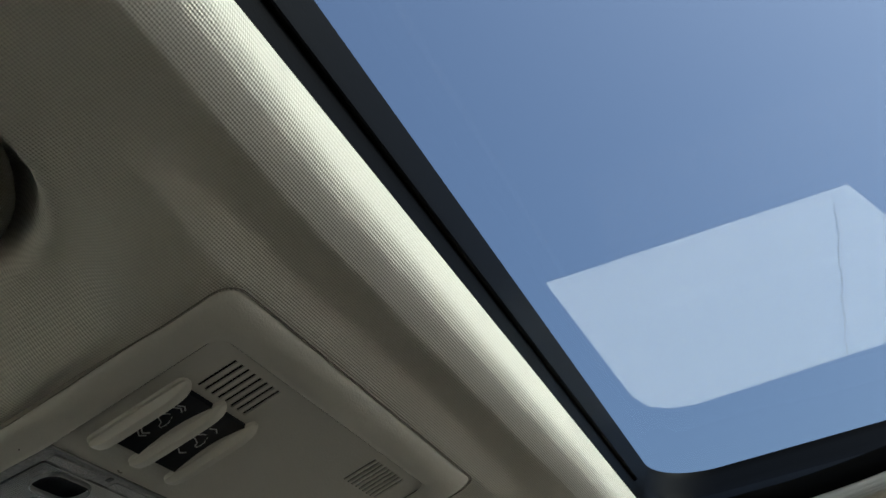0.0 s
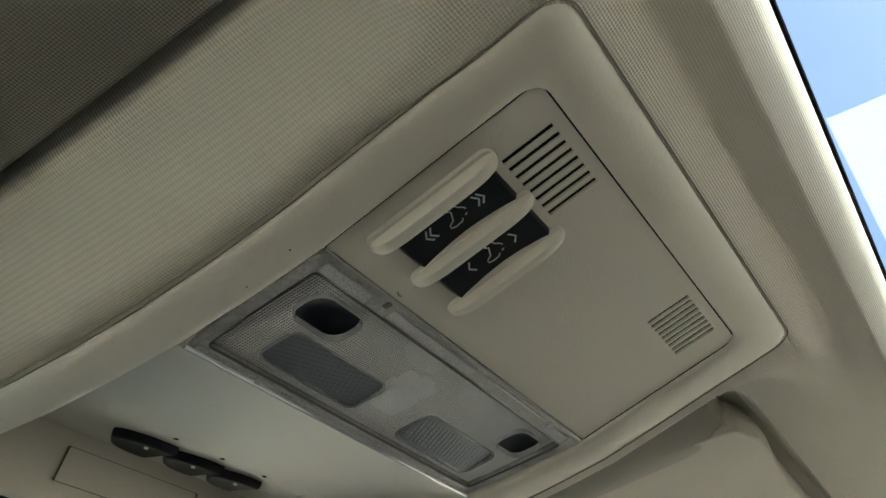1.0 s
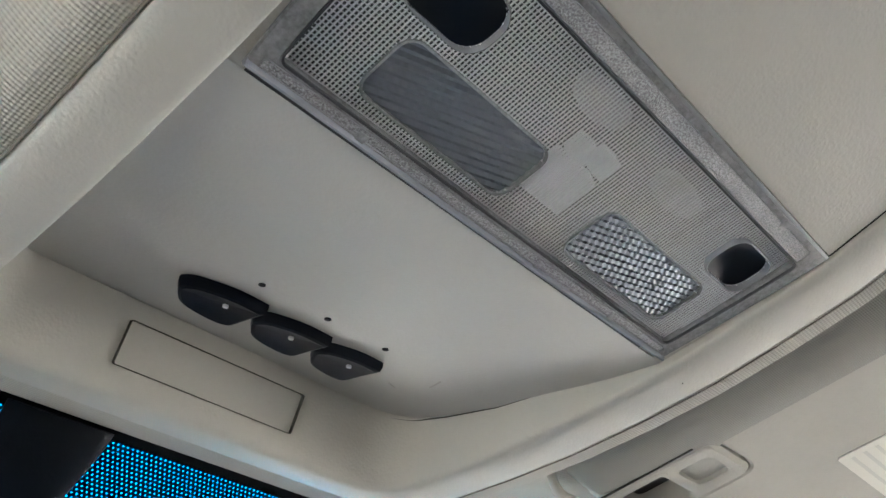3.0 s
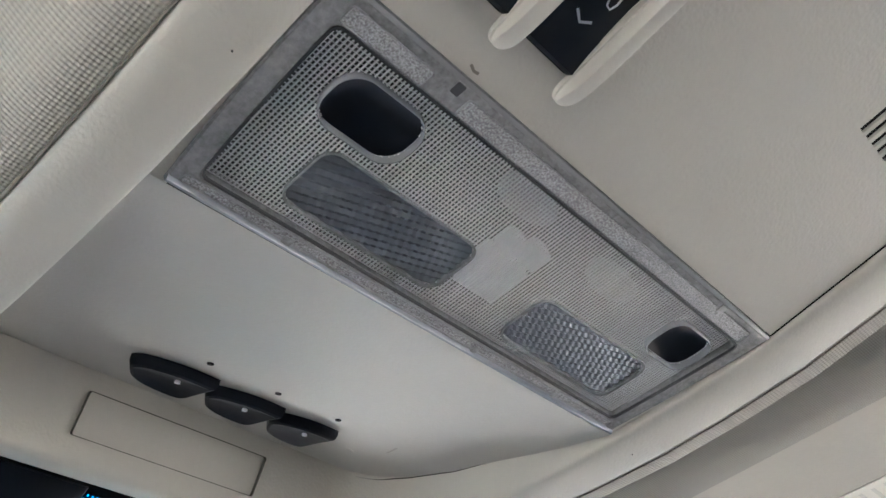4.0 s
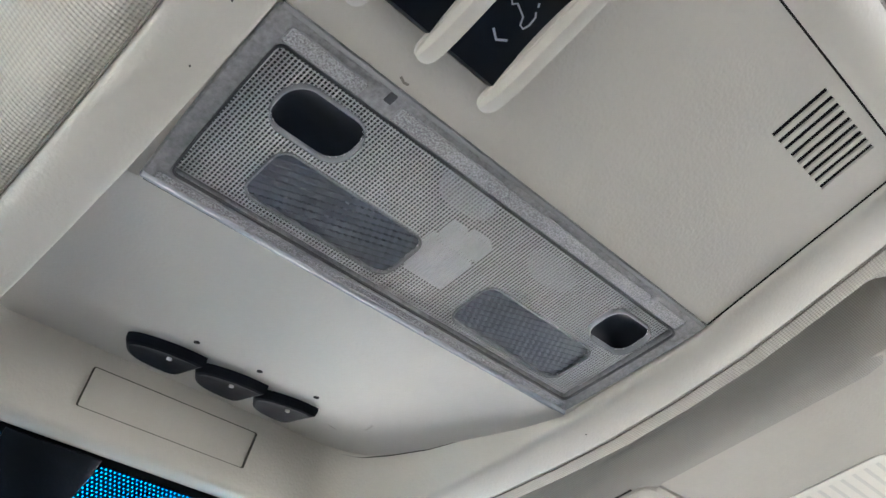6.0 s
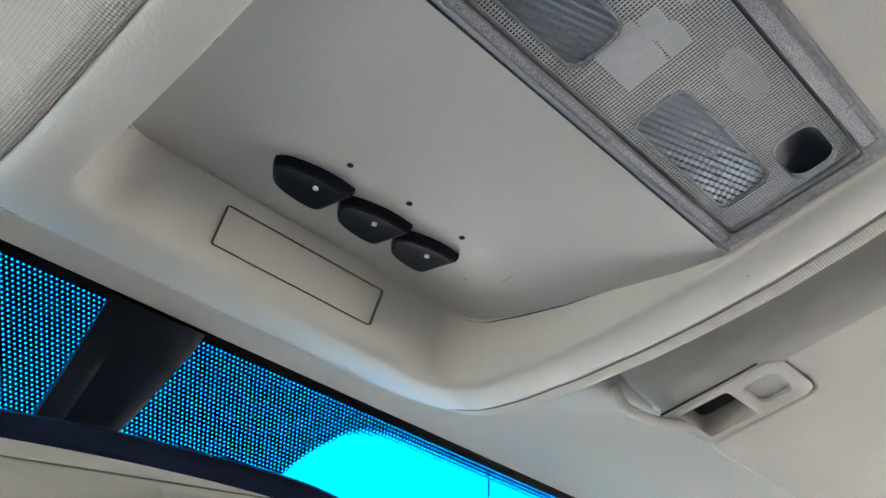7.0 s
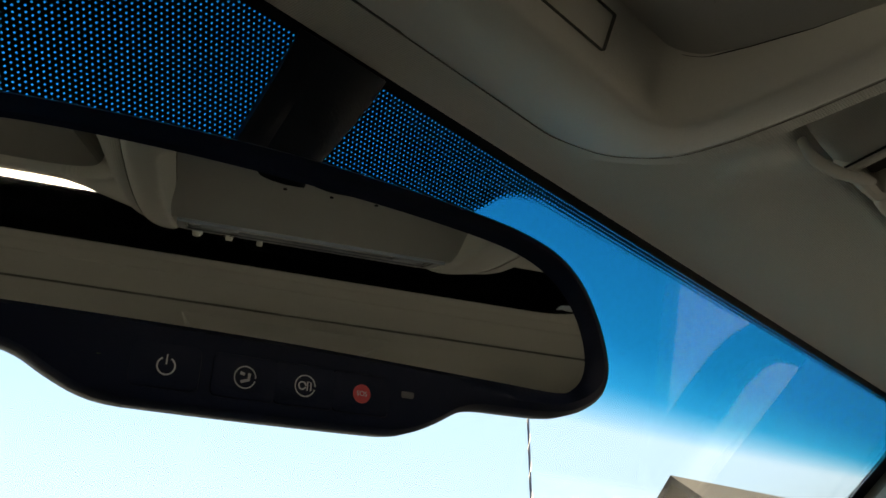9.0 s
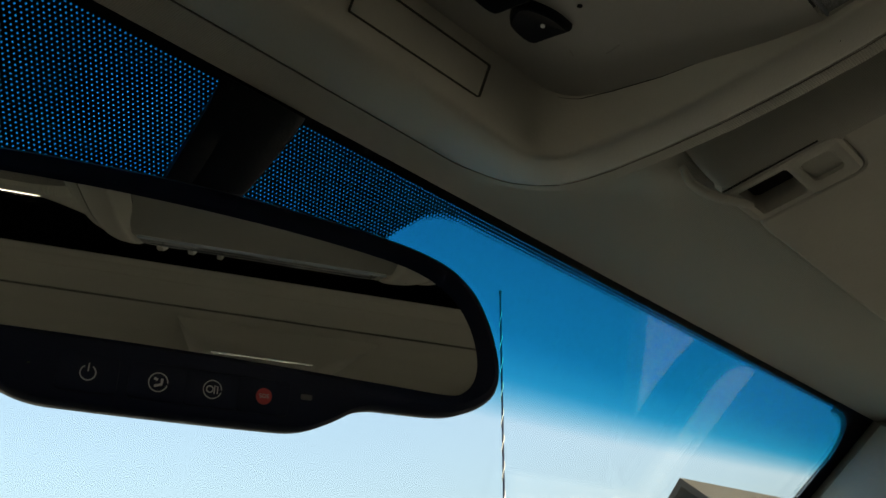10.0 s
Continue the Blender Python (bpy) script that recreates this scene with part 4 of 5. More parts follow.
me.from_pydata(verts, [], faces)
bm = bmesh.new()
bm.from_mesh(me)
bpy.data.meshes.remove(me)
m, nt, p, out = tree("clear_rib_plastic")
p.inputs["Base Color"].default_value = (0.95, 0.96, 0.98, 1)
p.inputs["Roughness"].default_value = 0.2
p.inputs["Specular IOR Level"].default_value = 0.6
p.inputs["Alpha"].default_value = 0.86
part("ribbed_lens", bm, m, lamp, "clear lens with a fine lattice of ribs", smooth=False, kind="stuff")

# smooth clear outer face of the lens
m, nt, p, out = tree("clear_lens_face")
nt.nodes.remove(p)
tr = nod(nt, "ShaderNodeBsdfTransparent", Color=(0.97, 0.975, 0.98, 1))
gl = nod(nt, "ShaderNodeBsdfGlossy", Roughness=0.07)
lw = nod(nt, "ShaderNodeLayerWeight", Blend=0.5)
mix = nt.nodes.new("ShaderNodeMixShader")
nt.links.new(math_node(nt, "ADD", math_node(nt, "MULTIPLY", math_node(nt, "POWER", lw.outputs["Facing"], 5.0), 0.9), 0.03), mix.inputs[0])
nt.links.new(tr.outputs[0], mix.inputs[1])
nt.links.new(gl.outputs[0], mix.inputs[2])
nt.links.new(mix.outputs[0], out.inputs[0])
bm = bmesh.new()
holed(bm, [-0.0700, 0.0700], [0.0078, 0.0466], [c[:4] for c in CUT[:2]], 0.0012, 0.0004, LF)
part("lens_face", bm, m, lamp, "smooth clear lens face", smooth=False)

for c in CUT[:2]:
    bm = bmesh.new()
    a, b = rounded(*c[:4], c[4], c[4], 4, 8), rounded(c[0] - 0.0006, c[1] + 0.0006, c[2] - 0.0006, c[3] + 0.0006, c[4] + 0.0005, c[4] + 0.0005, 4, 8)
    loft(bm, [[LF @ Vector((*p, z)) for p in q] for q, z in ((b, 0.003), (b, 0.0010), ([mixp(u, v, 0.7) for u, v in zip(a, b)], 0.0004), ([mixp(u, v, 0.35) for u, v in zip(a, b)], 0.0004), (a, 0.0012), (a, 0.0022))])
    part("switch_rim", bm, M_CLEAR, lamp, "clear raised rim")
    # inner clear ring, a sloping collar and the hollowed key inside it
    bm = bmesh.new()
    a, b = inward(rounded(*c[:4], c[4], c[4], 4, 8), 0.0001), inward(rounded(*c[:4], c[4], c[4], 4, 8), 0.0004)
    loft(bm, [[LF @ Vector((*p, z)) for p in q] for q, z in ((a, 0.0026), (a, 0.0014), (b, 0.0015), (b, 0.0026))])
    part("switch_ring", bm, M_EDGE, lamp, "thin clear ring")
    bm = bmesh.new()
    rim = rounded(*c[:4], c[4], c[4], 4, 8)
    cx, cy = (c[0] + c[1]) / 2, (c[2] + c[3]) / 2
    rings = [[LF @ Vector((*p, z)) for p in inward(rim, d)] for d, z in ((0.0, 0.0020), (0.0004, 0.0020), (0.0011, 0.0036), (0.0013, 0.0040), (0.0014, 0.0030), (0.0017, 0.0028))]
    a = inward(rim, 0.0017)
    for k, z in ((0.85, 0.0034), (0.6, 0.0042), (0.3, 0.0047), (0.1, 0.0048)):
        rings.append([LF @ Vector((cx + (p[0] - cx) * k, cy + (p[1] - cy) * k, z)) for p in a])
    loft(bm, rings, True, False, True)
    part("lamp_switch", bm, M_BLACK, lamp, "dark push switch")


def strip_of(poly, u, lo, hi):
    """What a convex outline leaves of the strip lo..hi measured across direction u."""
    for k, s in ((lo, 1), (hi, -1)):
        cut = []
        for p, q in zip(poly, poly[1:] + poly[:1]):
            dp, dq = s * (p[1] * u[0] - p[0] * u[1] - k), s * (q[1] * u[0] - q[0] * u[1] - k)
            if dp >= 0:
                cut.append(p)
            if dp * dq < 0:
                cut.append(mixp(p, q, dp / (dp - dq)))
        poly = cut
        if len(poly) < 3:
            return []
    return poly


SLANT = (math.cos(radians(-17)), math.sin(radians(-17)))
CROSS = (math.cos(radians(62)), math.sin(radians(62)))
PRISM = 0.0019


def tent(p, u):
    """Height of a row of small roofs across direction u."""
    f = (p[1] * u[0] - p[0] * u[1]) / PRISM % 1.0
    return 0.00042 * (1 - abs(2 * f - 1))


for c in CUT[2:]:
    # slanting prism ridges, cut to the rounded window, over a dark reflector
    win = rounded(*c[:4], c[4], c[4], 4, 8)
    bm = bmesh.new()
    slab(bm, win, 0.0034, 0.0044, 0.0, LF)
    bm2 = bmesh.new()
    b = rounded(c[0] - 0.0006, c[1] + 0.0006, c[2] - 0.0006, c[3] + 0.0006, c[4] + 0.0005, c[4] + 0.0005, 4, 8)
    loft(bm2, [[LF @ Vector((*p, z)) for p in q] for q, z in ((b, 0.0026), (b, 0.0015), (win, 0.0017), (win, 0.0034))])
    part("window_rim", bm2, M_RIM, lamp, "clear rim round the window")
    w = part("prism_window", bm, M_LAMPIN, lamp, "dark reading-lamp reflector", smooth=False)
    bm = bmesh.new()
    for i in range(-80, 110):
        band = strip_of(win, SLANT, i * PRISM / 2, (i + 1) * PRISM / 2)
        if len(band) < 3:
            continue
        for j in range(-110, 110):
            poly = strip_of(band, CROSS, j * PRISM / 2, (j + 1) * PRISM / 2)
            if len(poly) > 2:
                bm.faces.new([bm.verts.new(LF @ Vector((*p, 0.0030 - 1.3 * tent(p, SLANT) - 0.4 * tent(p, CROSS)))) for p in poly])
    part("prism_ridge", bm, M_PRISM, w, "crossing prism facets", smooth=False, kind="stuff")
bm = bmesh.new()
box(bm, -0.0075, 0.0062, 0.0265, 0.0385, 0.00222, 0.007, 0.0012, LF)
box(bm, 0.0005, 0.0065, 0.0195, 0.0255, 0.00224, 0.007, 0.0010, LF)
box(bm, -0.0062, -0.001, 0.0205, 0.0262, 0.00224, 0.007, 0.0010, LF)
part("bulb_holder", bm, M_WHITE, lamp, "white bulb holder seen through the lens")
# pale blobs put in for the cloudy sheen in the lens
for x, y in ((-0.010, 0.013), (0.027, 0.0165)):
    bm = bmesh.new()
    slab(bm, flow([(x - 0.008, y - 0.002), (x - 0.002, y - 0.004), (x + 0.007, y - 0.003), (x + 0.008, y + 0.002), (x + 0.001, y + 0.004), (x - 0.006, y + 0.003)], 3), 0.0074, 0.0036, 0.0006, LF)
    part("reflector", bm, M_SHEEN, lamp, "grey reflector blob standing for the cloudy sheen in the lens")

# three push buttons with white dots, pin holes beside them, and the blank cover plate
def tray_frame(x, y):
    dz = (curve(y + 0.004, PANEL) - curve(y - 0.004, PANEL)) / 0.008
    return Matrix.Translation((x, y, curve(y, PANEL))) @ Matrix.Rotation(math.atan(dz), 4, "X")


for hx, cx, w in ((-0.0225, -0.0247, 0.0110), (0.0, -0.0014, 0.0105), (0.0222, 0.0199, 0.0096)):
    F = tray_frame(cx, 0.1250)
    bm = bmesh.new()
    prof = flow([(-w * 0.84, -0.0048), (0.0, -0.0078), (w * 0.88, -0.0080), (w, -0.0066), (w * 0.96, 0.0036), (w * 0.80, 0.0082), (0.0, 0.0086), (-w * 0.66, 0.0066), (-w * 1.06, 0.0010), (-w * 1.10, -0.0016)], 4)
    rings = []
    for s, z in ((1.0, 0.0010), (1.0, -0.0016), (0.95, -0.0030), (0.86, -0.0034), (0.55, -0.0027), (0.15, -0.0024)):
        rings.append([F @ Vector((x * s, y * s, z - 0.09 * max(0.0, y) * (0.5 < s < 0.97))) for x, y in prof])
    loft(bm, rings, True, False, True)
    bt = part("push_button", bm, M_BUTTON, console, "black push button with a white dot", angle=30)
    bm = bmesh.new()
    slab(bm, arc_pts(hx - cx, -0.0012, 0.0008, 0, 340, 17), -0.0023, -0.0031, 0.0, F)
    part("dot", bm, M_WHITE, bt)
    cx = hx
    F = tray_frame(cx, 0.1095)
    # dark disc put in for the shade inside the pin hole
    bm = bmesh.new()
    slab(bm, arc_pts(0.0, 0.0, 0.00095, 0, 340, 17), 0.0004, -0.0002, 0.0, F)
    part("pin_hole_shade", bm, M_SLOT, console)
PF = Matrix.Translation((0, 0.1586, 1.6268)) @ Matrix.Rotation(math.atan2(-0.0119, 0.0068), 4, "X")
bm = bmesh.new()
a, b = rounded(-0.0318, 0.0318, -0.0066, 0.0066, 0.0008, 0.0008, 8, 4), rounded(-0.0316, 0.0316, -0.0064, 0.0064, 0.0007, 0.0006, 8, 4)
loft(bm, [[PF @ Vector((*p, z)) for p in q] for q, z in ((a, 0.0015), (a, -0.0003), (b, -0.0003), (b, 0.0015))])
part("plate_gap", bm, M_PLATEGAP, console, smooth=False)

# scuffs on the plastic
M_SCUFF = plastic("grey_scuff", (0.42, 0.40, 0.36), 0.6, 1200.0, 0.1)
for x, y, dx, dy, w in ((0.0492, 0.1145, 0.0012, 0.0035, 0.0007), (0.0440, 0.128, 0.002, 0.0006, 0.0004)):
    F = tray_frame(x, y)
    bm = bmesh.new()
    stroke(bm, [(-dx, -dy), (-dx * 0.2, -dy * 0.3), (dx * 0.5, dy * 0.3), (dx, dy)], w, -0.00012, F)
    part("scuff", bm, M_SCUFF, console, "small grey scuff", smooth=False)
bm = bmesh.new()
stroke(bm, [(-0.0472, -0.0028), (-0.0458, -0.0022), (-0.0446, -0.0024)], 0.0006, -0.00012, CF)
part("scuff", bm, M_SHADESCUFF, console, "small grey scuff", smooth=False)
for x, y, r in ((-0.0816, 0.0205, 0.0002), (-0.0835, 0.0045, 0.00022), (0.086, 0.052, 0.0002)):
    bm = bmesh.new()
    slab(bm, [(x + r * math.cos(a) * (1 + 0.3 * math.sin(3 * a)), y + r * math.sin(a)) for a in [2 * math.pi * i / 9 for i in range(9)]], under(y) - 0.00085, under(y) - 0.0004)
    part("speck", bm, M_DASH, console, "tiny dark speck of dirt", smooth=False)
bm = bmesh.new()
box(bm, -0.0468, -0.0448, 0.0008, 0.0034, -0.0004, 0.001, 0.0003, LF)
part("catch", bm, M_LAMPIN, lamp, "dark catch")

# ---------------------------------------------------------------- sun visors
# visor roll cloth, darker than the visor to carry the recess shade
M_ROLL = knit("shaded_roll_cloth", (0.38, 0.367, 0.325), 0.0013, 0.5, 0.10)
# driver's visor cloth with the shade of its pocket in the base colour
M_VISORSHADE = knit("shaded_visor_cloth", (0.23, 0.22, 0.19), 0.0014, 0.6, 0.16)


def visor(s, name_label, lift=0.0):
    v = thing("sun_visor", (s * 0.36, 0.05, 1.64), name_label, "sun visor", "pair of sun visors")
    VF = Matrix.Translation((0, 0.1375, 1.627 + lift)) @ Matrix.Rotation(radians(-6.0), 4, "X")
    bm = bmesh.new()
    if s > 0:
        # pad with a notch at its inner front corner for the finger plate
        o = [(0.1690, -0.174), (0.173, -0.1785), (0.25, -0.179), (0.45, -0.179), (0.585, -0.1785), (0.598, -0.165), (0.60, -0.09), (0.599, -0.02), (0.588, -0.002), (0.45, 0.0), (0.24, 0.0), (0.2165, -0.0005), (0.2105, -0.003),
             (0.2097, -0.012), (0.2095, -0.046), (0.2085, -0.0535), (0.203, -0.0562), (0.19, -0.0565), (0.174, -0.0567), (0.1695, -0.0585), (0.1688, -0.064), (0.1688, -0.11)]
        c = bend(o, 4)[::-1]
    else:
        c = [(-x, y) for x, y in rounded(0.1265, 0.60, -0.190, 0.0, 0.040, 0.012, 16, 12)]

    def ins(d, z):
        return [VF @ Vector((x, y, z)) for x, y in inward(c, d)]
    k = 0.4 if s > 0 else 1.0
    loft(bm, [ins(0.006 * k, 0.0), ins(0.003 * k, 0.0006), ins(0.001 * k, 0.003), ins(0.0, 0.007), ins(0.001 * k, 0.012), ins(0.004 * k, 0.016)], True, True, True)
    part("body", bm, M_VISOR if s > 0 else M_VISORSHADE, v, "vinyl covered pad" if s > 0 else "cloth covered pad", angle=2 if s > 0 else 35)
    if s > 0:
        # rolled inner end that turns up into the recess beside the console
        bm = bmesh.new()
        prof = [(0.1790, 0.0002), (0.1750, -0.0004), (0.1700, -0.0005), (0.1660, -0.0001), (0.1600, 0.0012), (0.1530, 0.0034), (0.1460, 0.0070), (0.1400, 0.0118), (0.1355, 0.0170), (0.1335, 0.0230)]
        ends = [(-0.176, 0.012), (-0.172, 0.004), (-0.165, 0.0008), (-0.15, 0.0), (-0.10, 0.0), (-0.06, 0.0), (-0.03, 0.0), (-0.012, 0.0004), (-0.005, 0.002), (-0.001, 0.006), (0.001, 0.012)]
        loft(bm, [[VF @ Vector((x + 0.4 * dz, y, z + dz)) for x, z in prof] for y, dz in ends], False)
        part("end_roll", bm, M_ROLL, v, "rolled cloth end, darkened in its colour for the recess shade")
        # raised dark strip in place of the deep groove's shade
        bm = bmesh.new()
        loft(bm, [[VF @ Vector((x, y, z)) for x, z in ((0.1694, -0.0002), (0.1696, -0.0009), (0.1702, -0.0009), (0.1705, -0.0002))] for y in (-0.0490, -0.035, -0.015, -0.003)], True, True, True)
        part("groove", bm, M_LINE, v, "raised dark strip standing for the shaded groove beside the end plate", smooth=False)
    return v, VF


vp, VF = visor(1, "beige vinyl sun visor folded up, with a warning label")
vd, _ = visor(-1, "cloth sun visor folded up, recess shade put into its dark colour", 0.010)
bm = bmesh.new()
# finger plate with two rounded windows, at the free end
ow = rounded(0.1705, 0.2094, -0.0564, -0.0015, 0.006, 0.004, 6, 6)[::-1]
ph = [rounded(0.1765, 0.2045, -0.0305, -0.0060, 0.004, 0.004, 6, 6)[::-1], rounded(0.1805, 0.2000, -0.0500, -0.0352, 0.0035, 0.0035, 6, 6)[::-1]]
loft(bm, [[VF @ Vector((x, y, z)) for x, y in q] for q, z in ((inward(ow, -0.0022), 0.006), (ow, 0.0030), (ow, 0.0005), (inward(ow, 0.0018), -0.0010), (inward(ow, 0.006), -0.0010))])
part("clip_plate", bm, M_VISOR, vp, "moulded end plate")
for k, q in enumerate(ph):
    bm = bmesh.new()
    o2 = rounded(0.1735, 0.2070, (-0.0330, -0.0545)[k], (-0.0030, -0.0330)[k], 0.004, 0.004, 6, 6)[::-1]
    loft(bm, [[VF @ Vector((x, y, z)) for x, y in r] for r, z in ((o2, -0.0004), (o2, -0.0011), (inward(q, -0.0012), -0.0011), (q, -0.0004), (q, (0.012, 0.0016)[k]))], True, False, True)
    part("finger_recess", bm, M_TRIM if k == 0 else M_VISOR, vp, "recess in the end plate")
# dark sheet at the bottom of the deep window, painted for its shade
bm = bmesh.new()
slab(bm, rounded(0.1775, 0.2035, -0.0295, -0.0070, 0.003, 0.003, 4, 4), 0.0118, 0.0100, 0.0, VF)
part("recess_shade", bm, M_DASH, vp, "dark sheet standing for the shade in the end plate hollow", smooth=False)
bm = bmesh.new()
slab(bm, [(x, y) for x, y in rounded(0.236, 0.34, -0.130, -0.082, 0.002, 0.002, 4, 3)], -0.0001, -0.0005, 0.0, VF)
lb = part("warning_label", bm, M_LABEL, vp, "cream paper label with faint grey lines", smooth=False)
M_FAINT = plastic("faint_print", (0.68, 0.67, 0.61), 0.6)
for i in range(8):
    bm = bmesh.new()
    stroke(bm, [(0.241, -0.125 + i * 0.0054), (0.334 - 0.02 * (i % 3), -0.125 + i * 0.0054)], 0.0016, -0.0006, VF)
    part("text_bar", bm, M_FAINT, lb, smooth=False)
hook = thing("visor_hook", (0.15, 0.128, 1.625), "beige moulded hook holding the visor end", "hook")
bm = bmesh.new()
wide = (Matrix.Rotation(radians(-6), 3, "X") @ Vector((0.25, 0.97, 0.0))).normalized()
spine = [(0.1520, 0.0040, 0.0100, 0.0042, 0.0018), (0.1522, 0.0040, 0.0050, 0.0044, 0.0018), (0.1530, 0.0036, 0.0018, 0.0048, 0.0018), (0.1550, 0.0030, 0.0000, 0.0050, 0.0018), (0.160, 0.0016, -0.0016, 0.0052, 0.0019),
         (0.168, -0.0008, -0.0026, 0.0055, 0.0018), (0.178, -0.0045, -0.0028, 0.0056, 0.0017), (0.1835, -0.0066, -0.0028, 0.0050, 0.0016), (0.1870, -0.0080, -0.0026, 0.0034, 0.0014), (0.1885, -0.0086, -0.0024, 0.0012, 0.0008)]
sp = [VF @ Vector(q[:3]) for q in spine]
rings = []
for i, q in enumerate(spine):
    d = (sp[min(i + 1, len(sp) - 1)] - sp[max(i - 1, 0)]).normalized()
    a = (wide - d * wide.dot(d)).normalized()
    b = d.cross(a)
    rings.append([sp[i] + a * q[3] * 0.52 * math.cos(2 * math.pi * k / 16) + b * q[4] * math.sin(2 * math.pi * k / 16) for k in range(16)])
loft(bm, rings, True, True, True)
part("arm", bm, M_TRIM, hook)

# ---------------------------------------------------------------- rear of the cabin, as the mirror shows it
rear = thing("rear_overhead_unit", (0.04, -1.3, 1.66), "beige ceiling unit with a bright strip along its edge", "ceiling unit")
bm = bmesh.new()
loft(bm, [[(x, y, z) for x, y, z in r] for r in ([(-0.135, -1.12, 1.708), (0.262, -1.12, 1.708), (0.27, -1.9, 1.702), (-0.14, -1.9, 1.702)], [(-0.118, -1.15, 1.690), (0.24, -1.15, 1.690), (0.25, -1.88, 1.690), (-0.12, -1.88, 1.690)],
                                                 [(-0.078, -1.20, 1.658), (0.158, -1.20, 1.658), (0.17, -1.85, 1.665), (-0.08, -1.85, 1.665)], [(-0.07, -1.23, 1.654), (0.15, -1.23, 1.654), (0.15, -1.8, 1.66), (-0.07, -1.8, 1.66)])], True, True, True)
part("body", bm, M_TRIM, rear)
bm = bmesh.new()
box(bm, -0.063, 0.139, -1.212, -1.206, 1.6535, 1.6585, 0.001)
part("bright_strip", bm, M_CHROME, rear, "bright metal strip")

# ---------------------------------------------------------------- plain shell that closes the car round the view
bm = bmesh.new()
for s in (-1, 1):
    a, b = sorted((s * 0.74, s * 0.78))
    box(bm, a, b, -3.2, 1.1, 0.35, 1.16)
    box(bm, a, b, -3.2, 0.2, 1.56, 1.70)
    for y0, y1 in ((-3.2, -3.0), (-2.05, -1.9), (-0.75, -0.6)):
        box(bm, a, b, y0, y1, 1.16, 1.56)
# raised front sill and sloping divider of the passenger window, fitted to their reflection
box(bm, 0.742, 0.778, -0.1, 0.34, 1.16, 1.343)
# outline traced from the windshield reflection in the camera's view
low = [(0.05, 1.56), (0.10, 1.515), (0.128, 1.485), (0.140, 1.462), (0.156, 1.435), (0.18, 1.412), (0.207, 1.393), (0.24, 1.372), (0.30, 1.338)]
top = [(0.12, 1.56), (0.15, 1.545), (0.190, 1.515), (0.180, 1.490), (0.179, 1.476), (0.186, 1.460), (0.206, 1.441), (0.256, 1.411), (0.34, 1.36)]
for i in range(8):
    loft(bm, [[(x, y, z) for y, z in (low[i], low[i + 1], top[i + 1], top[i])] for x in (0.742, 0.778)], True, True, True)
loft(bm, [[(x, y, z) for y, z in ((0.12, 1.559), (0.19, 1.516), (0.251, 1.489), (0.34, 1.44), (0.34, 1.559))] for x in (0.743, 0.777)], True, True, True)
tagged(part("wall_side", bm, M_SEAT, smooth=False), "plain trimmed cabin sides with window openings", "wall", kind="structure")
# panes added out of view; their tints set the light from each side
M_FRONTPANE, _, _ = clear_glass("door_glass", (0.58, 0.59, 0.585))
M_PASSENGERPANE, _, _ = clear_glass("passenger_glass", (0.85, 0.862, 0.865))
M_REARPANE, _, _ = clear_glass("rear_dimming_glass", (0.50, 0.515, 0.52))
for s in (-1, 1):
    for y0, y1, mt in ((-0.6, 0.95, M_FRONTPANE if s < 0 else M_PASSENGERPANE), (-1.9, -0.75, M_REARPANE), (-3.0, -2.05, M_REARPANE)):
        bm = bmesh.new()
        a, b = sorted((s * 0.757, s * 0.761))
        box(bm, a, b, y0, y1, 1.16, 1.56)
        w = part("window_side", bm, mt, smooth=False)
        tagged(w, "side window glass out of view, its tint set to balance the light", "window", kind="structure")
bm = bmesh.new()
box(bm, -0.78, 0.78, -3.222, -3.218, 1.15, 1.55)
tagged(part("window_rear", bm, M_REARPANE, smooth=False), "rear window glass out of view, tinted to limit light from behind", "window", kind="structure")
bm = bmesh.new()
box(bm, -0.78, 0.78, -3.24, -3.2, 0.35, 1.15)
box(bm, -0.78, 0.78, -3.24, -3.2, 1.55, 1.72)
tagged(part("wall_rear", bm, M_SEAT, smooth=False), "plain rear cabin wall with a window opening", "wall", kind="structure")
bm = bmesh.new()
box(bm, -0.78, 0.78, -3.24, 1.1, 0.31, 0.35)
tagged(part("floor", bm, M_SEAT, smooth=False), "plain cabin floor out of view, near-black to limit bounced light", "floor", kind="structure")
bm = bmesh.new()
box(bm, -0.76, 0.76, 0.52, 1.1, 0.35, 1.10, 0.03)
tagged(part("wall_front", bm, M_DASH), "plain dashboard body below the windshield", "wall", kind="structure")
bm = bmesh.new()
box(bm, -0.80, 0.80, -3.24, -0.52, 1.735, 1.75)
box(bm, -0.80, 0.80, -0.118, 0.235, 1.735, 1.75)
box(bm, -0.80, 0.80, 0.226, 0.234, 1.664, 1.736)
for s in (-1, 1):
    a, b = sorted((s * 0.47, s * 0.80))
    box(bm, a, b, -0.52, -0.118, 1.735, 1.75)
tagged(part("roof", bm, M_BODY, smooth=False), "dark painted steel roof skin", "roof", kind="structure")
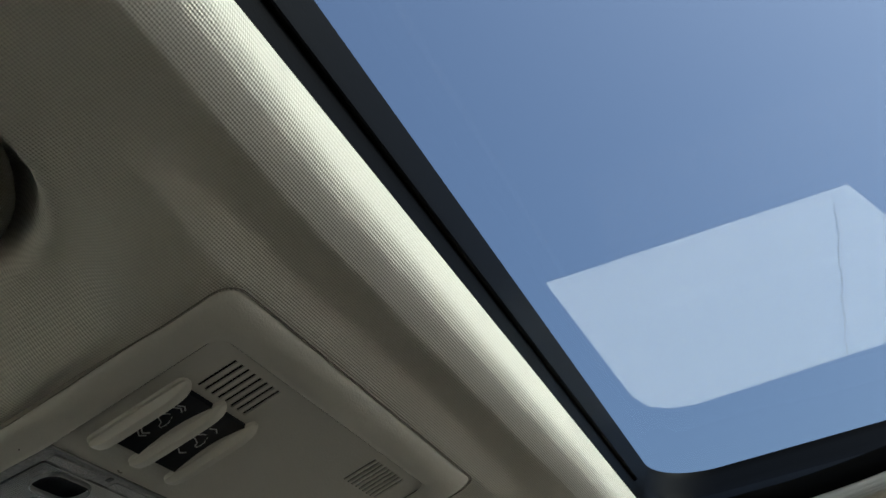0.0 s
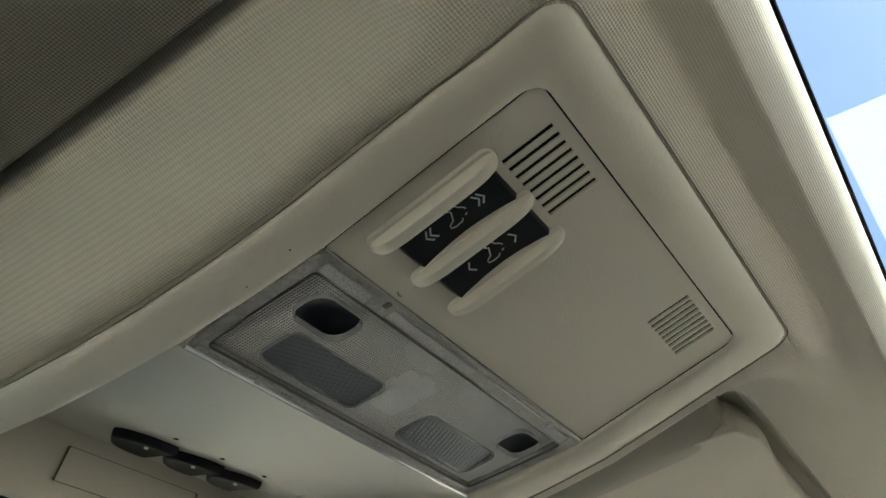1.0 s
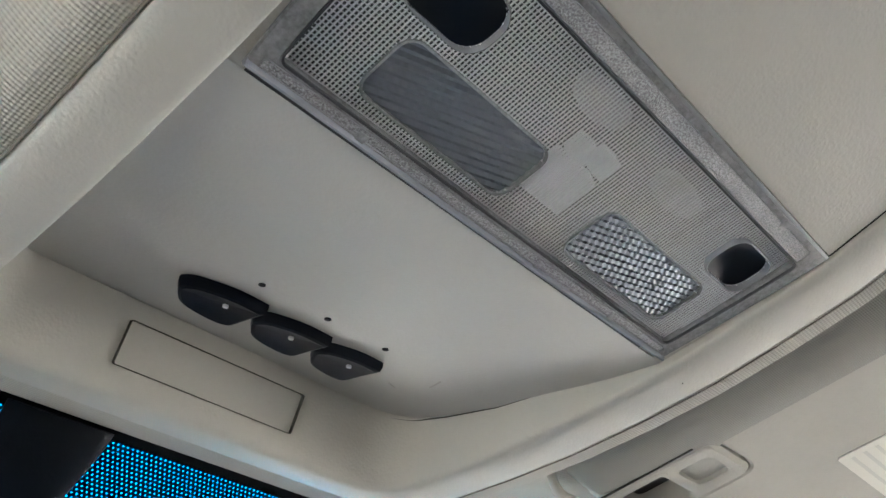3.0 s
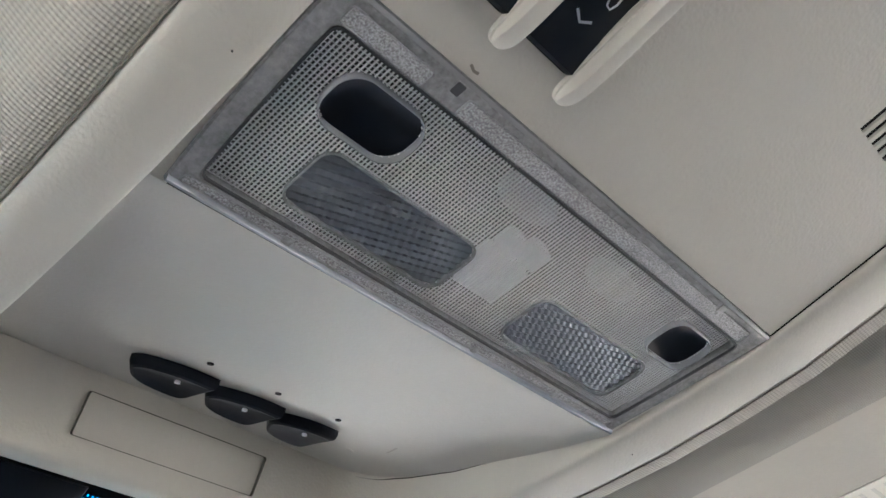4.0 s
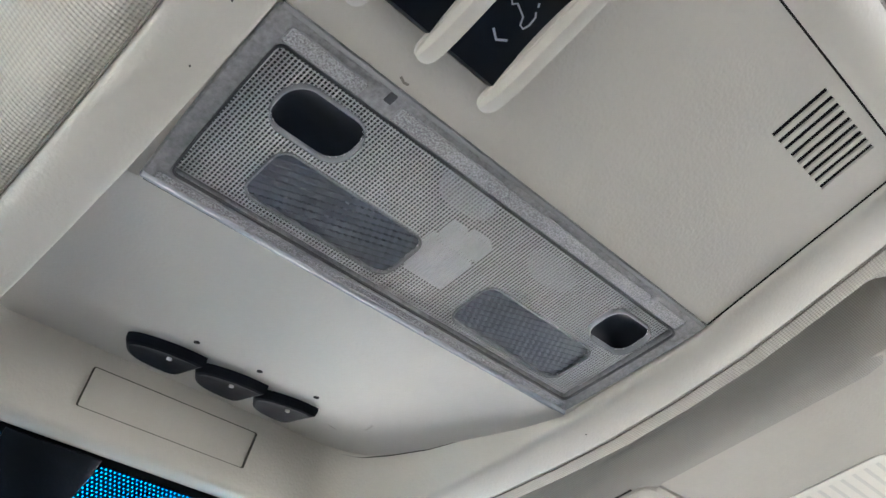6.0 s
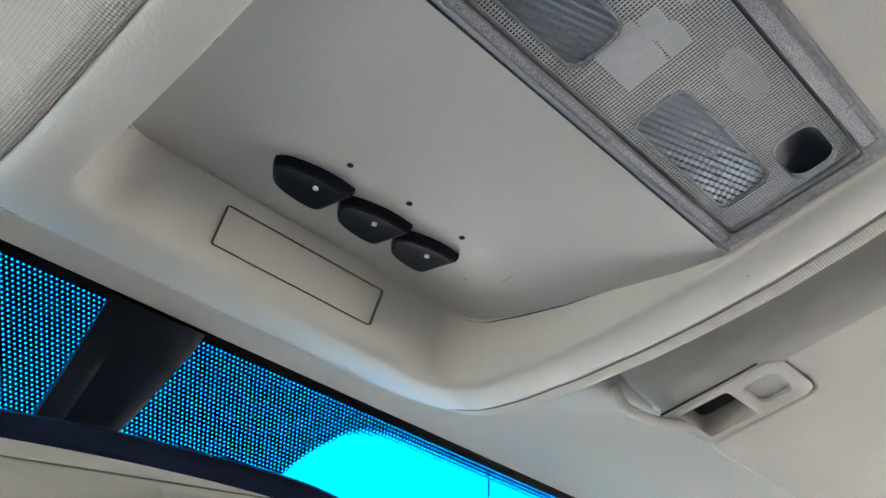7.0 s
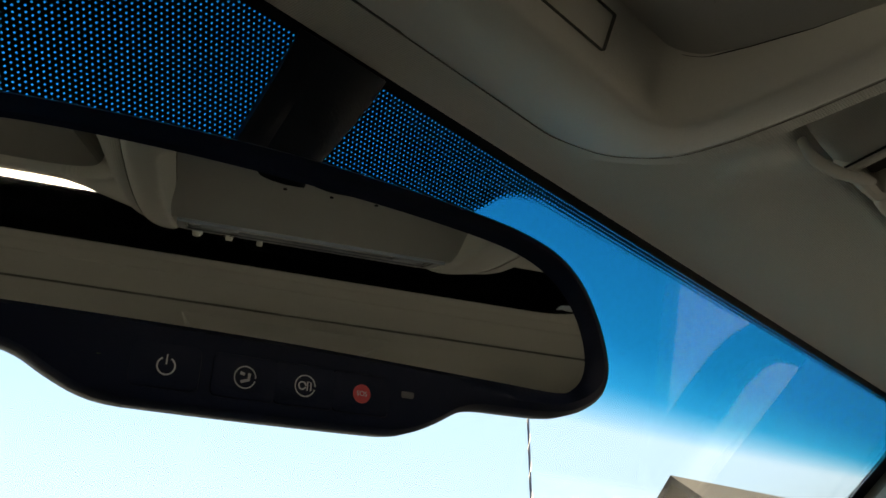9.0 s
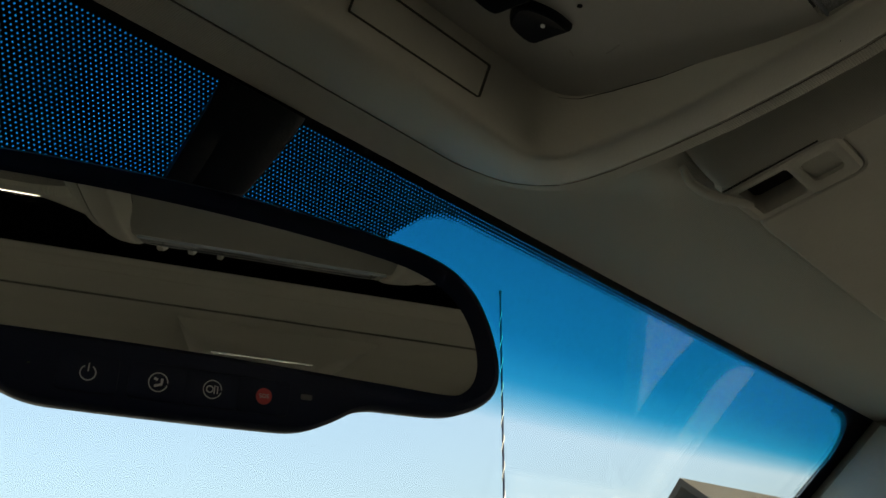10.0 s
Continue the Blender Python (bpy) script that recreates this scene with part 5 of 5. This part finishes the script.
for s in (-1, 1):
    bm = bmesh.new()
    rings = []
    for t in (0.0, 0.25, 0.5, 0.75, 1.0):
        c = Vector((s * (0.688 + 0.055 * t), 0.225 + 0.84 * t, 1.650 - 0.60 * t))
        rings.append([c + Vector((s * u, v, w)) for u, v, w in ((-0.008, 0.012, -0.006), (-0.016, -0.02, -0.03), (-0.012, -0.085, -0.06), (0.06, -0.09, -0.05), (0.09, 0.03, 0.03), (0.02, 0.03, 0.012))])
    loft(bm, rings, True, True, True)
    tagged(part("trim_pillar", bm, M_TRIM), "grey-beige windshield pillar trim", "trim", kind="structure")

# ---------------------------------------------------------------- outside
m, nt, p, out = tree("pale_concrete")
p.inputs["Roughness"].default_value = 0.9
mottle(nt, p, (0.115, 0.113, 0.110), 40.0, 0.15, 0.15, 0.3)
bm = bmesh.new()
bm.faces.new([bm.verts.new(v) for v in ((-4000, -4000, 0), (4000, -4000, 0), (4000, 4000, 0), (-4000, 4000, 0))])
tagged(part("ground", bm, m, smooth=False), "pale concrete ground reaching the horizon", "ground", kind="structure")

antenna = thing("antenna", (0.655, 0.69, 1.34), "black spiral-wound mast antenna near the windshield pillar, placed to fit the camera's view", "antenna")
# mast ends worked out along the camera's sight lines
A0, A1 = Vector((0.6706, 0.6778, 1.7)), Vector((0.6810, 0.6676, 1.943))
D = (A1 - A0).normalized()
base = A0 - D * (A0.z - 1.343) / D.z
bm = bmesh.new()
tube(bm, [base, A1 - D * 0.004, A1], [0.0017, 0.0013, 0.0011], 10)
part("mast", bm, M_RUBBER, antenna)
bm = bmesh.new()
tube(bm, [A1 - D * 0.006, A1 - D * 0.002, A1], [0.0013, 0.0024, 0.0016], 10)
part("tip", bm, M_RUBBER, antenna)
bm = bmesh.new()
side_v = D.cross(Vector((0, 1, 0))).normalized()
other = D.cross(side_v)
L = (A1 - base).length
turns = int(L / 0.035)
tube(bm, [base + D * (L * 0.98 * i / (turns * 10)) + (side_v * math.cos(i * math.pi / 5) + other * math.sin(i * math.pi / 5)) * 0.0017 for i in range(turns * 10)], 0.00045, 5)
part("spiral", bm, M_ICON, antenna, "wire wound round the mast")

house = thing("building", (24.0, 15.0, 0), "building with a gabled roof beyond the car, darkened for its shaded side", "building")
RF = Matrix.Translation((23.0, 12.1, 0)) @ Matrix.Rotation(radians(-8), 4, "Z")
# near-black wall and roof colours carry the shade of the building's near side
bm = bmesh.new()
box(bm, 0.2, 22, -3.4, 3.4, 0.0, 4.3, 0.0, RF)
part("wall", bm, plastic("shaded_side_render", (0.022, 0.020, 0.018), 0.9, 8.0, 0.2), house, smooth=False)
bm = bmesh.new()
sec = [(-4.0, 3.9), (0.0, 7.45), (4.0, 3.9), (4.0, 3.7), (0.0, 7.2), (-4.0, 3.7)]
loft(bm, [[RF @ Vector((x, y, z)) for y, z in sec] for x in (0.0, 22.3)], True, True, True)
part("roof", bm, plastic("shaded_side_shingle", (0.012, 0.011, 0.0105), 0.9, 8.0, 0.3), house, "pitched roof, darkened for its shaded side", smooth=False)
